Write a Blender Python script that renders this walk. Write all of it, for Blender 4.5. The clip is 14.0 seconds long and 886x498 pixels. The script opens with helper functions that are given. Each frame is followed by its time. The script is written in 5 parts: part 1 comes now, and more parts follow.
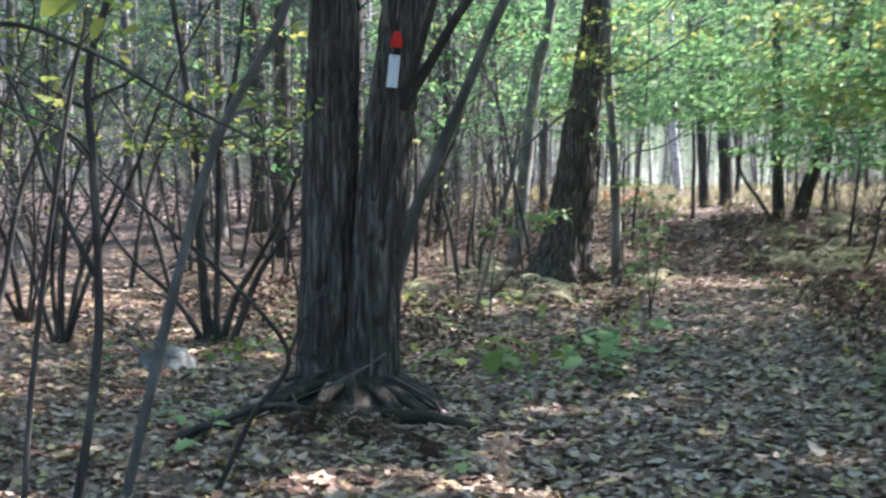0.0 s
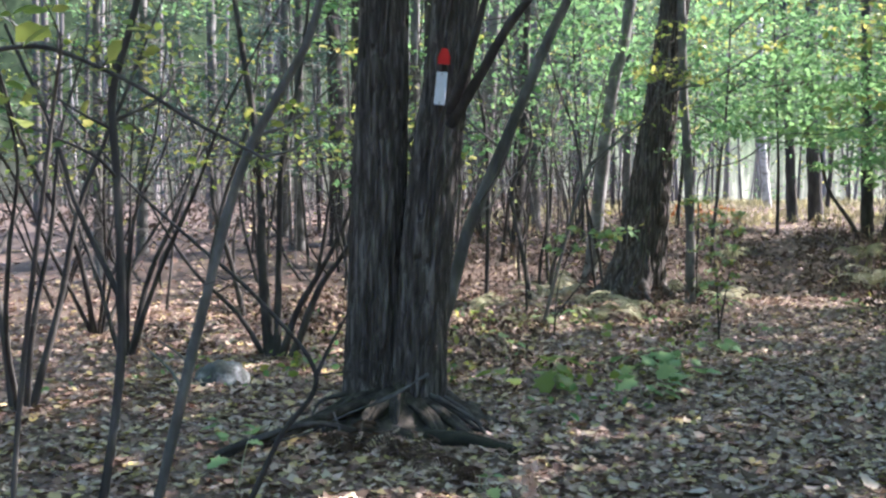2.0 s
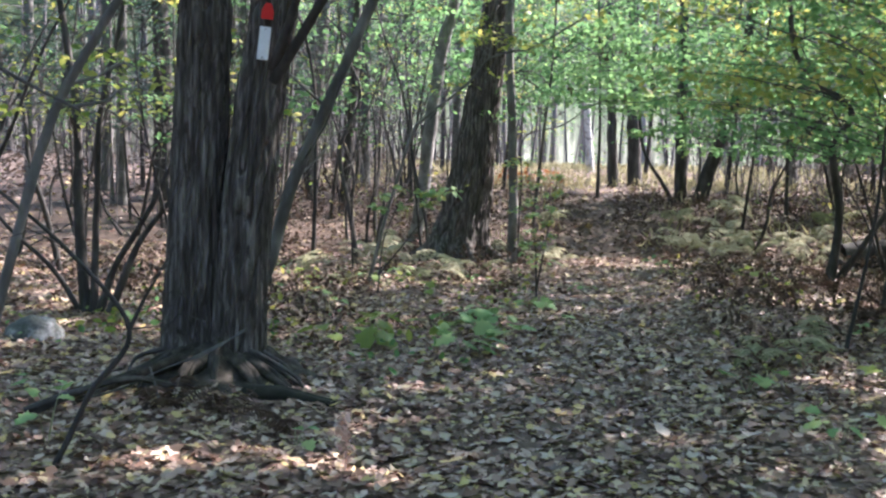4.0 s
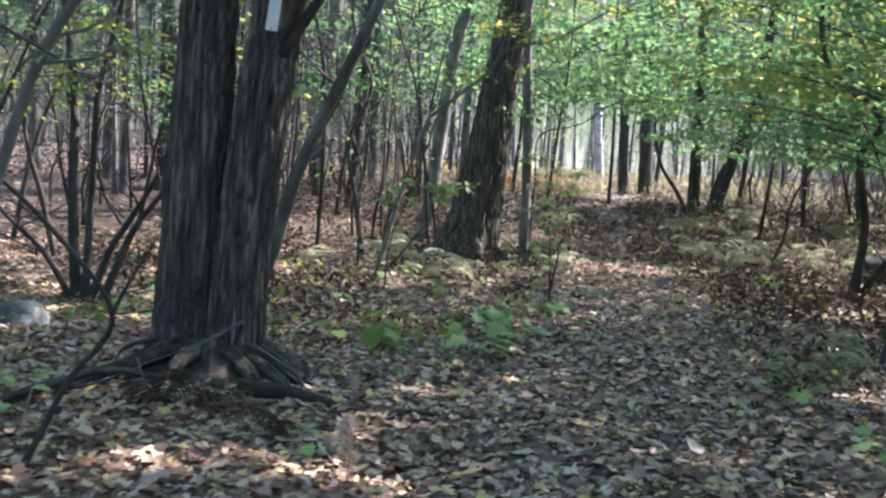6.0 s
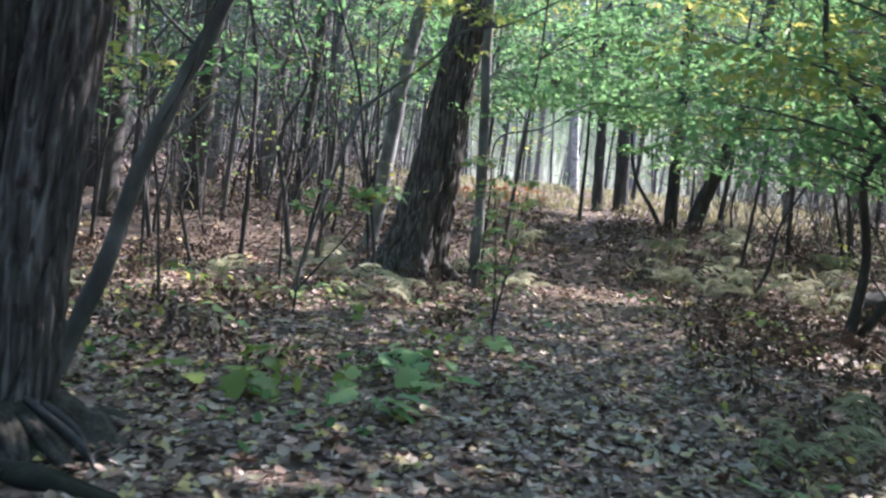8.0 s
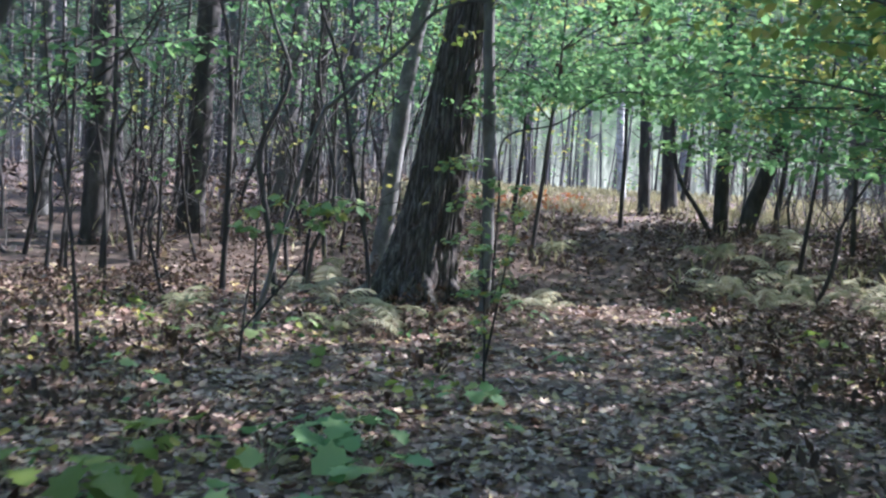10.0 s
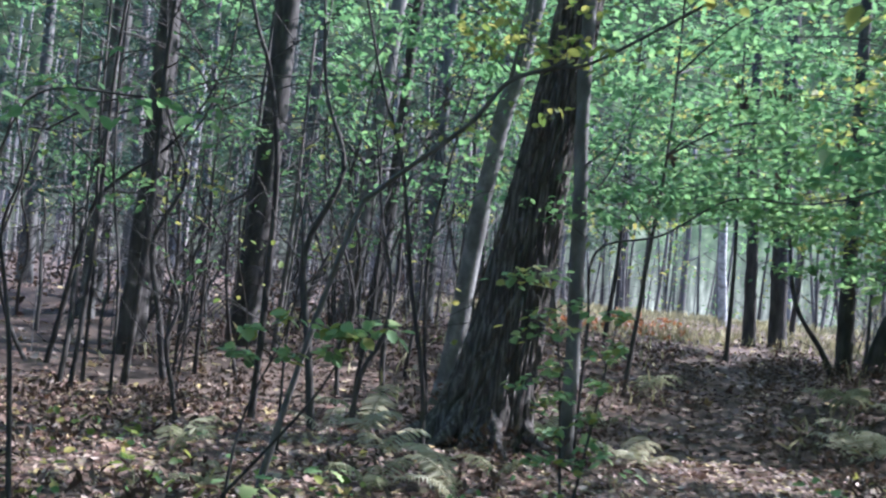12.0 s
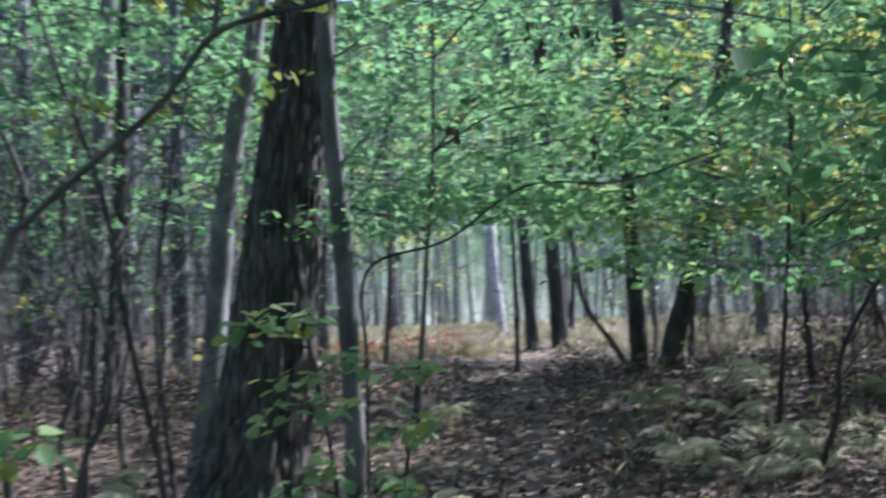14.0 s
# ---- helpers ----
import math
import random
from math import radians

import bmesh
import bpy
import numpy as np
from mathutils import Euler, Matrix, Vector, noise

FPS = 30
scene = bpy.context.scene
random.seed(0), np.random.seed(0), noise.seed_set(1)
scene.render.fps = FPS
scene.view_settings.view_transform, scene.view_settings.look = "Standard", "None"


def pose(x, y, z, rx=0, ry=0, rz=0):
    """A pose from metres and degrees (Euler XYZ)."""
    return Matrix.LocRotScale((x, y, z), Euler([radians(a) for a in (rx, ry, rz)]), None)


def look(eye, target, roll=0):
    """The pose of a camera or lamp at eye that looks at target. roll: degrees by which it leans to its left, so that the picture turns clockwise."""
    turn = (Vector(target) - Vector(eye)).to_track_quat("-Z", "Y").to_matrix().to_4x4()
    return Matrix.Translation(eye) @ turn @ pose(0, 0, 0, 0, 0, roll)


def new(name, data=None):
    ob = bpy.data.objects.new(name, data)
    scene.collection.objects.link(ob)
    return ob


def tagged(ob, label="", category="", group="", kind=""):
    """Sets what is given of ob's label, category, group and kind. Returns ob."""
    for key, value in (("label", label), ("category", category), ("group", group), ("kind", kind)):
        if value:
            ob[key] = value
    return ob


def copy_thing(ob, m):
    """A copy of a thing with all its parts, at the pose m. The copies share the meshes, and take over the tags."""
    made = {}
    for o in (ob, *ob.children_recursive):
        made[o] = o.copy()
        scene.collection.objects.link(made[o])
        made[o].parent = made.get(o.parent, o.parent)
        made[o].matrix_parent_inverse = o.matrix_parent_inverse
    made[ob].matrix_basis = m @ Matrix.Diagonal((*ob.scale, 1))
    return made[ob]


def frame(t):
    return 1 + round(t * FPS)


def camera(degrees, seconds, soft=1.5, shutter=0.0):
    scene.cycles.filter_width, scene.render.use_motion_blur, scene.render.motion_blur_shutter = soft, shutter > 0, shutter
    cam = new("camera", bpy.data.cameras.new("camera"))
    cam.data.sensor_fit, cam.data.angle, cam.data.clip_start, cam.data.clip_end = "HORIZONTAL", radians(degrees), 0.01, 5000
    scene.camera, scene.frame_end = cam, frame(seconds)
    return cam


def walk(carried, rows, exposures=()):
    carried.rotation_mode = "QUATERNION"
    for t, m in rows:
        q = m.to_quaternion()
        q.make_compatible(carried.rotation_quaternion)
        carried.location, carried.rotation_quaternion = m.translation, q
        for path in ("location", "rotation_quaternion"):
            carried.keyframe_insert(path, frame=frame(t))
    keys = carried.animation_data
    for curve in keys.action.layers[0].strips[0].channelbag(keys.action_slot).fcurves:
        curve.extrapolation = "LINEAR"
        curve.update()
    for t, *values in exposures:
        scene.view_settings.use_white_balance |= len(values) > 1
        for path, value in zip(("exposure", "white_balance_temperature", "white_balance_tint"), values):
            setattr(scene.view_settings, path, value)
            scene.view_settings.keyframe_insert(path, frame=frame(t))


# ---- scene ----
cam = camera(44.0, 14.0, soft=2.4, shutter=0.7)
PATH = [
    (0, (1.789, -1.951, 1.598), (1.373, 0.002, 1.475), -0.4),
    (0.5, (1.925, -1.799, 1.647), (1.451, 0.139, 1.508), -2.4),
    (1, (2.134, -1.906, 1.582), (1.734, 0.053, 1.519), -0.6),
    (1.5, (2.105, -1.881, 1.593), (1.588, 0.049, 1.516), 1.7),
    (2, (2.053, -1.791, 1.633), (1.48, 0.122, 1.534), -0.2),
    (2.5, (2.098, -1.749, 1.639), (1.651, 0.196, 1.513), -0.3),
    (3, (2.177, -1.88, 1.606), (1.886, 0.093, 1.458), -0.1),
    (3.5, (2.156, -1.888, 1.611), (1.875, 0.085, 1.445), 0.6),
    (4, (2.148, -1.881, 1.63), (1.876, 0.093, 1.459), 1.3),
    (6.5, (1.975, -0.852, 1.469), (1.719, 1.125, 1.31), 4.1),
    (7, (2.008, -0.214, 1.451), (1.873, 1.776, 1.308), 2.5),
    (7.5, (2.144, 0.316, 1.483), (1.95, 2.301, 1.331), 2.5),
    (8, (2.179, 0.83, 1.448), (1.941, 2.811, 1.307), 5.7),
    (10.5, (2.596, 3.401, 1.471), (2.233, 5.364, 1.346), 3.1),
    (11, (2.471, 4.019, 1.474), (2.105, 5.985, 1.431), 5.3),
    (11.5, (2.398, 4.628, 1.474), (1.997, 6.587, 1.523), 3.8),
    (12, (2.291, 5.102, 1.473), (1.769, 7.031, 1.542), 5.6),
    (12.5, (2.16, 5.629, 1.492), (1.677, 7.569, 1.517), 2.2),
    (13, (2.228, 6.204, 1.558), (1.793, 8.153, 1.659), -3.3),
    (13.5, (2.202, 6.678, 1.56), (1.91, 8.654, 1.669), -3.4),
    (14, (1.993, 7.318, 1.569), (1.886, 9.311, 1.696), -1.9),
]
walk(cam, [(t, look(eye, target, roll)) for t, eye, target, roll in PATH],
     exposures=[(0.0, 2.47, 5850, 19), (3.0, 2.5, 6080, 23), (8.0, 2.28, 5750, 22), (11.0, 1.98, 5350, 20), (14.0, 1.78, 5280, 19)])


# ---- world and sun ----
SUN = Vector((0.62, 0.46, 0.64)).normalized()          # towards the sun
world = bpy.data.worlds.new("sky")
scene.world = world
world.use_nodes = True
sky = world.node_tree.nodes.new("ShaderNodeTexSky")
sky.sky_type, sky.sun_disc = "NISHITA", False
sky.sun_elevation, sky.sun_rotation = math.asin(SUN.z), math.atan2(SUN.x, SUN.y)
world.node_tree.links.new(sky.outputs[0], world.node_tree.nodes["Background"].inputs[0])
world.node_tree.nodes["Background"].inputs[1].default_value = 0.15
sun = new("sun", bpy.data.lights.new("sun", "SUN"))
sun.data.energy, sun.data.angle, sun.data.color = 4.4, radians(0.55), (1.0, 0.94, 0.84)
sun.matrix_world = look(SUN * 40, (0, 0, 0))

# sunlit spots on the ground: x, y, radius; the leaves leave gaps above them
SPOTS = [(2.1, 16.0, 0.5), (2.5, 16.1, 0.65), (2.95, 16.15, 0.55), (-5.4, 11.9, 0.7), (-6.3, 12.1, 0.7), (-7.3, 12.5, 0.8), (-4.5, 13.9, 0.5), (-8.6, 13.2, 0.8), (-2.7, 16.0, 0.5), (-3.3, 17.6, 0.6), (-3.4, 19.4, 0.8),
         (2.0, 45.0, 7.0), (0.5, 53.0, 7.0), (3.2, 38.5, 4.0), (6.0, 50.0, 6.0), (0.5, 39.0, 3.5), (-4.0, 48.0, 5.0), (2.5, 33.0, 1.6), (-2.4, 6.5, 0.2), (3.85, 6.3, 0.22), (4.3, 6.0, 0.2), (4.8, 11.9, 0.4), (5.6, 11.8, 0.35), (0.05, 3.45, 0.2), (0.9, 3.35, 0.2), (0.4, 19.5, 0.6), (-2.07, 5.4, 0.16), (-2.6, 17.5, 0.5)]


# ---- materials ----
def material(name, colors, scale=6.0, detail=6.0, rough=0.85, bump=0.3, stretch=(1, 1, 1), fine=40.0, island=0.0, through_light=0.0, obj_random=0.0, spec=0.3):
    """Colours blended by a coarse and a fine noise; island: share of the colour taken from each loose piece; through_light: translucency."""
    m = bpy.data.materials.new(name)
    m.use_nodes = True
    nt, nd = m.node_tree, m.node_tree.nodes
    ln = nt.links.new
    bsdf, out = nd["Principled BSDF"], nd["Material Output"]
    co = nd.new("ShaderNodeTexCoord")
    mp = nd.new("ShaderNodeMapping")
    mp.inputs["Scale"].default_value = stretch
    ln(co.outputs["Object"], mp.inputs["Vector"])
    n1, n2 = nd.new("ShaderNodeTexNoise"), nd.new("ShaderNodeTexNoise")
    n1.inputs["Scale"].default_value, n1.inputs["Detail"].default_value = scale, detail
    n2.inputs["Scale"].default_value, n2.inputs["Detail"].default_value = fine, 4.0
    ln(mp.outputs[0], n1.inputs["Vector"])
    ln(mp.outputs[0], n2.inputs["Vector"])
    mix = nd.new("ShaderNodeMath")
    mix.operation = "MULTIPLY_ADD"
    ln(n2.outputs["Fac"], mix.inputs[0])
    mix.inputs[1].default_value = 0.35
    half = nd.new("ShaderNodeMath")
    half.operation = "MULTIPLY_ADD"
    ln(n1.outputs["Fac"], half.inputs[0])
    half.inputs[1].default_value, half.inputs[2].default_value = 1.5, -0.43
    ln(half.outputs[0], mix.inputs[2])
    fac = mix.outputs[0]
    if island or obj_random:
        src = nd.new("ShaderNodeObjectInfo").outputs["Random"] if obj_random else nd.new("ShaderNodeNewGeometry").outputs["Random Per Island"]
        k = obj_random or island
        lerp = nd.new("ShaderNodeMix")
        lerp.inputs[0].default_value = k
        ln(fac, lerp.inputs[2])
        ln(src, lerp.inputs[3])
        fac = lerp.outputs[0]
    ramp = nd.new("ShaderNodeValToRGB")
    el = ramp.color_ramp.elements
    while len(el) < len(colors):
        el.new(0.5)
    for i, c in enumerate(colors):
        el[i].position, el[i].color = 0.08 + 0.84 * i / max(1, len(colors) - 1), (*c, 1)
    ln(fac, ramp.inputs[0])
    ln(ramp.outputs[0], bsdf.inputs["Base Color"])
    bsdf.inputs["Roughness"].default_value = rough
    bsdf.inputs["Specular IOR Level"].default_value = spec
    if bump:
        b = nd.new("ShaderNodeBump")
        b.inputs["Strength"].default_value, b.inputs["Distance"].default_value = bump, 0.02
        ln(mix.outputs[0], b.inputs["Height"])
        ln(b.outputs[0], bsdf.inputs["Normal"])
    if through_light:
        tr, ms = nd.new("ShaderNodeBsdfTranslucent"), nd.new("ShaderNodeMixShader")
        ln(ramp.outputs[0], tr.inputs["Color"])
        ms.inputs[0].default_value = through_light
        ln(bsdf.outputs[0], ms.inputs[1])
        ln(tr.outputs[0], ms.inputs[2])
        ln(ms.outputs[0], out.inputs["Surface"])
    return m


BARK = material("furrowed_bark", [(0.014, 0.011, 0.010), (0.088, 0.075, 0.067), (0.29, 0.26, 0.235)], 30, 10, 0.95, 1.0, (1, 1, 0.09), 130)
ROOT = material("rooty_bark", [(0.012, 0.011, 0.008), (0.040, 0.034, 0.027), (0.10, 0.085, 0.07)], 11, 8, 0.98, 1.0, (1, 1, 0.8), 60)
BARK_DARK = material("dark_bark", [(0.025, 0.022, 0.02), (0.06, 0.054, 0.05), (0.12, 0.11, 0.10)], 8, 6, 0.95, 0.5, (1, 1, 0.3), 40)
BARK_GREY = material("grey_smooth_bark", [(0.05, 0.047, 0.043), (0.12, 0.115, 0.107), (0.24, 0.233, 0.22)], 5, 6, 0.9, 0.3, (1, 1, 0.5), 30)
# Grey birch bark; its palest mottles stand in for sunlit patches.
BARK_PALE = material("pale_bark", [(0.06, 0.057, 0.053), (0.16, 0.155, 0.147), (0.36, 0.35, 0.335)], 5, 6, 0.85, 0.3, (1, 1, 0.7), 25)
BARK_WHITE = material("white_birch_bark", [(0.10, 0.10, 0.09), (0.42, 0.41, 0.39), (0.66, 0.65, 0.62)], 5, 6, 0.8, 0.2, (1, 1, 1.6), 25)
BARK_TWIG = material("sapling_bark", [(0.03, 0.027, 0.025), (0.065, 0.059, 0.054), (0.12, 0.11, 0.10)], 4, 6, 0.95, 0.4, (1, 1, 0.4), 40, obj_random=0.5)
# Bark colour lightened to stand in for haze over distant stems.
BARK_FAR = material("hazed_woodland_bark", [(0.045, 0.041, 0.037), (0.11, 0.10, 0.092), (0.25, 0.235, 0.22)], 3, 5, 0.95, 0.2, (1, 1, 0.4), 20, island=0.75)
SOIL = material("leafy_soil", [(0.042, 0.028, 0.021), (0.085, 0.058, 0.043), (0.13, 0.092, 0.068), (0.19, 0.145, 0.112)], 1.6, 10, 0.98, 0.4, (1, 1, 1), 19)
LITTER = material("fallen_leaves", [(0.080, 0.041, 0.029), (0.150, 0.082, 0.055), (0.215, 0.130, 0.090), (0.30, 0.20, 0.15), (0.45, 0.355, 0.285), (0.42, 0.325, 0.12)], 9, 4, 0.6, 0.15, (1, 1, 1), 50, island=0.9, through_light=0.12, spec=0.5)
LITTER_ONE = material("fallen_leaf", [(0.07, 0.044, 0.031), (0.15, 0.10, 0.075), (0.27, 0.21, 0.16), (0.44, 0.38, 0.32), (0.44, 0.36, 0.13)], 9, 4, 0.6, 0.15, (1, 1, 1), 50, obj_random=0.9, through_light=0.12, spec=0.5)
GREEN = material("green_leaves", [(0.065, 0.15, 0.065), (0.12, 0.24, 0.095), (0.18, 0.32, 0.12), (0.30, 0.42, 0.15)], 0.45, 3, 0.65, 0.1, (1, 1, 1), 30, island=0.35, through_light=0.6, spec=0.25)
FRESH = material("fresh_green_leaves", [(0.15, 0.28, 0.11), (0.25, 0.39, 0.16), (0.42, 0.49, 0.20)], 1.2, 3, 0.6, 0.1, (1, 1, 1), 30, obj_random=0.6, through_light=0.45, spec=0.3)
NEEDLES = material("pine_needles", [(0.025, 0.06, 0.045), (0.05, 0.10, 0.075), (0.085, 0.14, 0.10)], 0.8, 3, 0.6, 0.0, (1, 1, 1), 30, island=0.5, through_light=0.25)
YELLOW = material("yellowing_leaves", [(0.10, 0.19, 0.05), (0.22, 0.29, 0.06), (0.36, 0.36, 0.09), (0.44, 0.38, 0.10)], 0.8, 3, 0.5, 0.1, (1, 1, 1), 30, island=0.7, through_light=0.5, spec=0.5)
DEAD = material("withered_leaves", [(0.045, 0.03, 0.022), (0.09, 0.06, 0.043), (0.16, 0.112, 0.08)], 4, 3, 0.8, 0.2, (1, 1, 1), 30, island=0.7, through_light=0.15)
FERN_PALE = material("bleached_fern", [(0.38, 0.36, 0.23), (0.56, 0.54, 0.38), (0.70, 0.68, 0.54)], 3, 3, 0.7, 0.1, (1, 1, 1), 30, island=0.5, through_light=0.35)
FERN_GREEN = material("green_fern", [(0.22, 0.24, 0.13), (0.37, 0.375, 0.23), (0.54, 0.525, 0.38)], 3, 3, 0.7, 0.1, (1, 1, 1), 30, island=0.5, through_light=0.35)
RUST = material("rusty_bracken", [(0.20, 0.075, 0.03), (0.36, 0.14, 0.05), (0.48, 0.24, 0.10)], 2, 3, 0.8, 0.1, (1, 1, 1), 30, island=0.6, through_light=0.35)
STRAW = material("straw_grass", [(0.24, 0.22, 0.11), (0.38, 0.35, 0.19), (0.54, 0.50, 0.33)], 2, 3, 0.8, 0.1, (1, 1, 1), 30, island=0.6, through_light=0.35)
# Dark moss on grey; the palest tone paints in sunlit highlights.
STONE = material("mossy_highlit_stone", [(0.02, 0.026, 0.018), (0.10, 0.105, 0.10), (0.46, 0.47, 0.48)], 5, 8, 0.9, 0.6, (1, 1, 1), 40)
MOSS = material("moss", [(0.016, 0.015, 0.011), (0.036, 0.035, 0.024)], 9, 6, 1.0, 0.6, (1, 1, 1), 60)
WHITE = material("white_paint", [(0.66, 0.68, 0.72), (0.80, 0.82, 0.86)], 9, 5, 0.5, 0.05, (1, 1, 1), 40)
RED = material("red_paint", [(0.55, 0.015, 0.012), (0.72, 0.03, 0.02)], 9, 5, 0.5, 0.05, (1, 1, 1), 40)
PINK = material("faded_pink_leaves", [(0.55, 0.33, 0.26), (0.80, 0.60, 0.50)], 9, 4, 0.7, 0.1, (1, 1, 1), 40, island=0.5, through_light=0.4)


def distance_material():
    """Far woodland that glows by itself: haze, upright streaks of trunks and light between them are painted in,
    brightest beyond the clearing.
    """
    m = bpy.data.materials.new("glowing_distant_woodland")
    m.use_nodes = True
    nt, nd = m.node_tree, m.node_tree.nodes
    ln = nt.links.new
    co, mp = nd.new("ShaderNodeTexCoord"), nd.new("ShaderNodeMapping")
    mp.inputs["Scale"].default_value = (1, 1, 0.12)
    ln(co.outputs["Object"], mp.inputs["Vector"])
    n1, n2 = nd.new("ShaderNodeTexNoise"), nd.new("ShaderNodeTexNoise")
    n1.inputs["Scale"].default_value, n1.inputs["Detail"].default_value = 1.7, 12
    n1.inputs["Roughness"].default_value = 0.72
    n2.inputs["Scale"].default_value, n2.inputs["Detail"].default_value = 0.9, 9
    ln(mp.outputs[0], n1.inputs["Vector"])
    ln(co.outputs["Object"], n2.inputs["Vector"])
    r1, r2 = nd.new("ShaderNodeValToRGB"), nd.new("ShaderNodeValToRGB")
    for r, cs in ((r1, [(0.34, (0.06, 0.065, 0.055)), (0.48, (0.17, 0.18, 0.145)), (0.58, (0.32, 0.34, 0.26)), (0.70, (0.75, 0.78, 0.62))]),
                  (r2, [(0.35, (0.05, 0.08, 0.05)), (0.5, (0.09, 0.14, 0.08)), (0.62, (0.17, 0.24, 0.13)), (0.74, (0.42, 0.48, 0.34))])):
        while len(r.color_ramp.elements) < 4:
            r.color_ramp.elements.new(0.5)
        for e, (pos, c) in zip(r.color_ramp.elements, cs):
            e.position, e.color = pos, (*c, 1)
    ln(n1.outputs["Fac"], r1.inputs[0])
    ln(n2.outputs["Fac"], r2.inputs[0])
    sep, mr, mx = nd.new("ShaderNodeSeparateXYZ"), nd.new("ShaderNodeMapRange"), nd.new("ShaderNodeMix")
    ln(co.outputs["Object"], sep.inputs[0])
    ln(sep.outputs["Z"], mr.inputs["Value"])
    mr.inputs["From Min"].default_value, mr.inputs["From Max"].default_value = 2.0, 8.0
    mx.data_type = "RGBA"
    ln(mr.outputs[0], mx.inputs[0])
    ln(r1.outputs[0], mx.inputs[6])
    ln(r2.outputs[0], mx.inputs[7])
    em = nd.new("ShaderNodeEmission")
    # Glow is strongest beyond the clearing and falls off to either side.
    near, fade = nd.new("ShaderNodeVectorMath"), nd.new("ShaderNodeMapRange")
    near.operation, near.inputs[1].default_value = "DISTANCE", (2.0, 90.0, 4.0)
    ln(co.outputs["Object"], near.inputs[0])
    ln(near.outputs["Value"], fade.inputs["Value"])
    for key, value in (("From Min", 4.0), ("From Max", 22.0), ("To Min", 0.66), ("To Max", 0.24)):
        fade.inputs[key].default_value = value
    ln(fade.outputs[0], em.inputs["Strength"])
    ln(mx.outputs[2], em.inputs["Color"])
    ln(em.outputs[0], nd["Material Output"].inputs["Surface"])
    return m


# ---- mesh helpers ----
def ground_z(x, y):
    s = min(1.0, max(0.0, (y - 16.5) / 10.5))
    path = math.exp(-((x - path_x(y)) / 0.75) ** 2)
    bumps = 0.05 * noise.noise((x * 0.5, y * 0.5, 0.3)) + 0.02 * noise.noise((x * 1.7, y * 1.7, 4.0))
    far = min(1.0, max(0.0, (y - 31.0) / 18.0))
    a, b = min(1.0, max(0.0, (y - 6.0) / 6.0)), min(1.0, max(0.0, (y - 17.0) / 5.0))
    bumps -= 0.08 * a * a * (3 - 2 * a) * (1 - b * b * (3 - 2 * b))
    return 0.62 * s * s * (3 - 2 * s) + 0.45 * far * far * (3 - 2 * far) + bumps * (1 - 0.4 * path) - 0.04 * path


def path_x(y):
    """The middle of the trodden path."""
    return 2.25 + 0.15 * math.sin(y * 0.22) + 0.02 * max(0.0, y - 14) + (0.0 if y < 30 else -0.05 * (y - 30))


def mesh(name, verts, faces, mat, smooth=True):
    me = bpy.data.meshes.new(name)
    me.from_pydata([tuple(v) for v in verts], [], faces)
    me.materials.append(mat)
    if smooth:
        me.polygons.foreach_set("use_smooth", [True] * len(me.polygons))
    me.update()
    return me


def quads(name, V, mat):
    """A mesh of loose leaves: V is n x 6 x 3, two quads to a leaf, folded along its midrib."""
    n = len(V)
    me = bpy.data.meshes.new(name)
    me.vertices.add(n * 6)
    me.vertices.foreach_set("co", np.ascontiguousarray(V, dtype=np.float32).ravel())
    idx = (np.arange(n)[:, None] * 6 + np.array([0, 1, 2, 3, 0, 3, 4, 5])[None]).ravel().astype(np.int32)
    me.loops.add(n * 8)
    me.loops.foreach_set("vertex_index", idx)
    me.polygons.add(n * 2)
    me.polygons.foreach_set("loop_start", np.arange(n * 2, dtype=np.int32) * 4)
    me.materials.append(mat)
    me.update(calc_edges=True)
    me.validate()
    return me


RNG = np.random.default_rng(7)
LEAF = np.array([(0, 0, 0), (0.26, 0.27, 0.09), (0.66, 0.27, 0.06), (1, 0, -0.06), (0.66, -0.27, 0.06), (0.26, -0.27, 0.09)])


def leaf_verts(P, heading, tilt, roll, size, width=1.0):
    """Leaves at P: heading and tilt of the midrib, roll about it, length."""
    n = len(P)
    ch, sh, ct, st, cr, sr = np.cos(heading), np.sin(heading), np.cos(tilt), np.sin(tilt), np.cos(roll), np.sin(roll)
    X = np.stack([ch * ct, sh * ct, st], 1)
    Y0 = np.stack([-sh, ch, np.zeros(n)], 1)
    Z0 = np.cross(X, Y0)
    Yv = Y0 * cr[:, None] + Z0 * sr[:, None]
    Zv = np.cross(X, Yv)
    L = LEAF * np.array([1, width, 1])
    s = size[:, None, None]
    return P[:, None, :] + s * (L[None, :, :1] * X[:, None] + L[None, :, 1:2] * Yv[:, None] + L[None, :, 2:] * Zv[:, None])


def open_to_sun(P):
    """False for the points that would shade a sunlit spot."""
    keep = np.ones(len(P), bool)
    g = P[:, :2] - np.array([SUN.x, SUN.y])[None] * (P[:, 2:] / SUN.z)
    for x, y, r in SPOTS:
        reach = r + (0.25 if r >= 0.4 else 0.08)
        keep &= (g[:, 0] - x) ** 2 + (g[:, 1] - y) ** 2 > reach * reach
    return keep


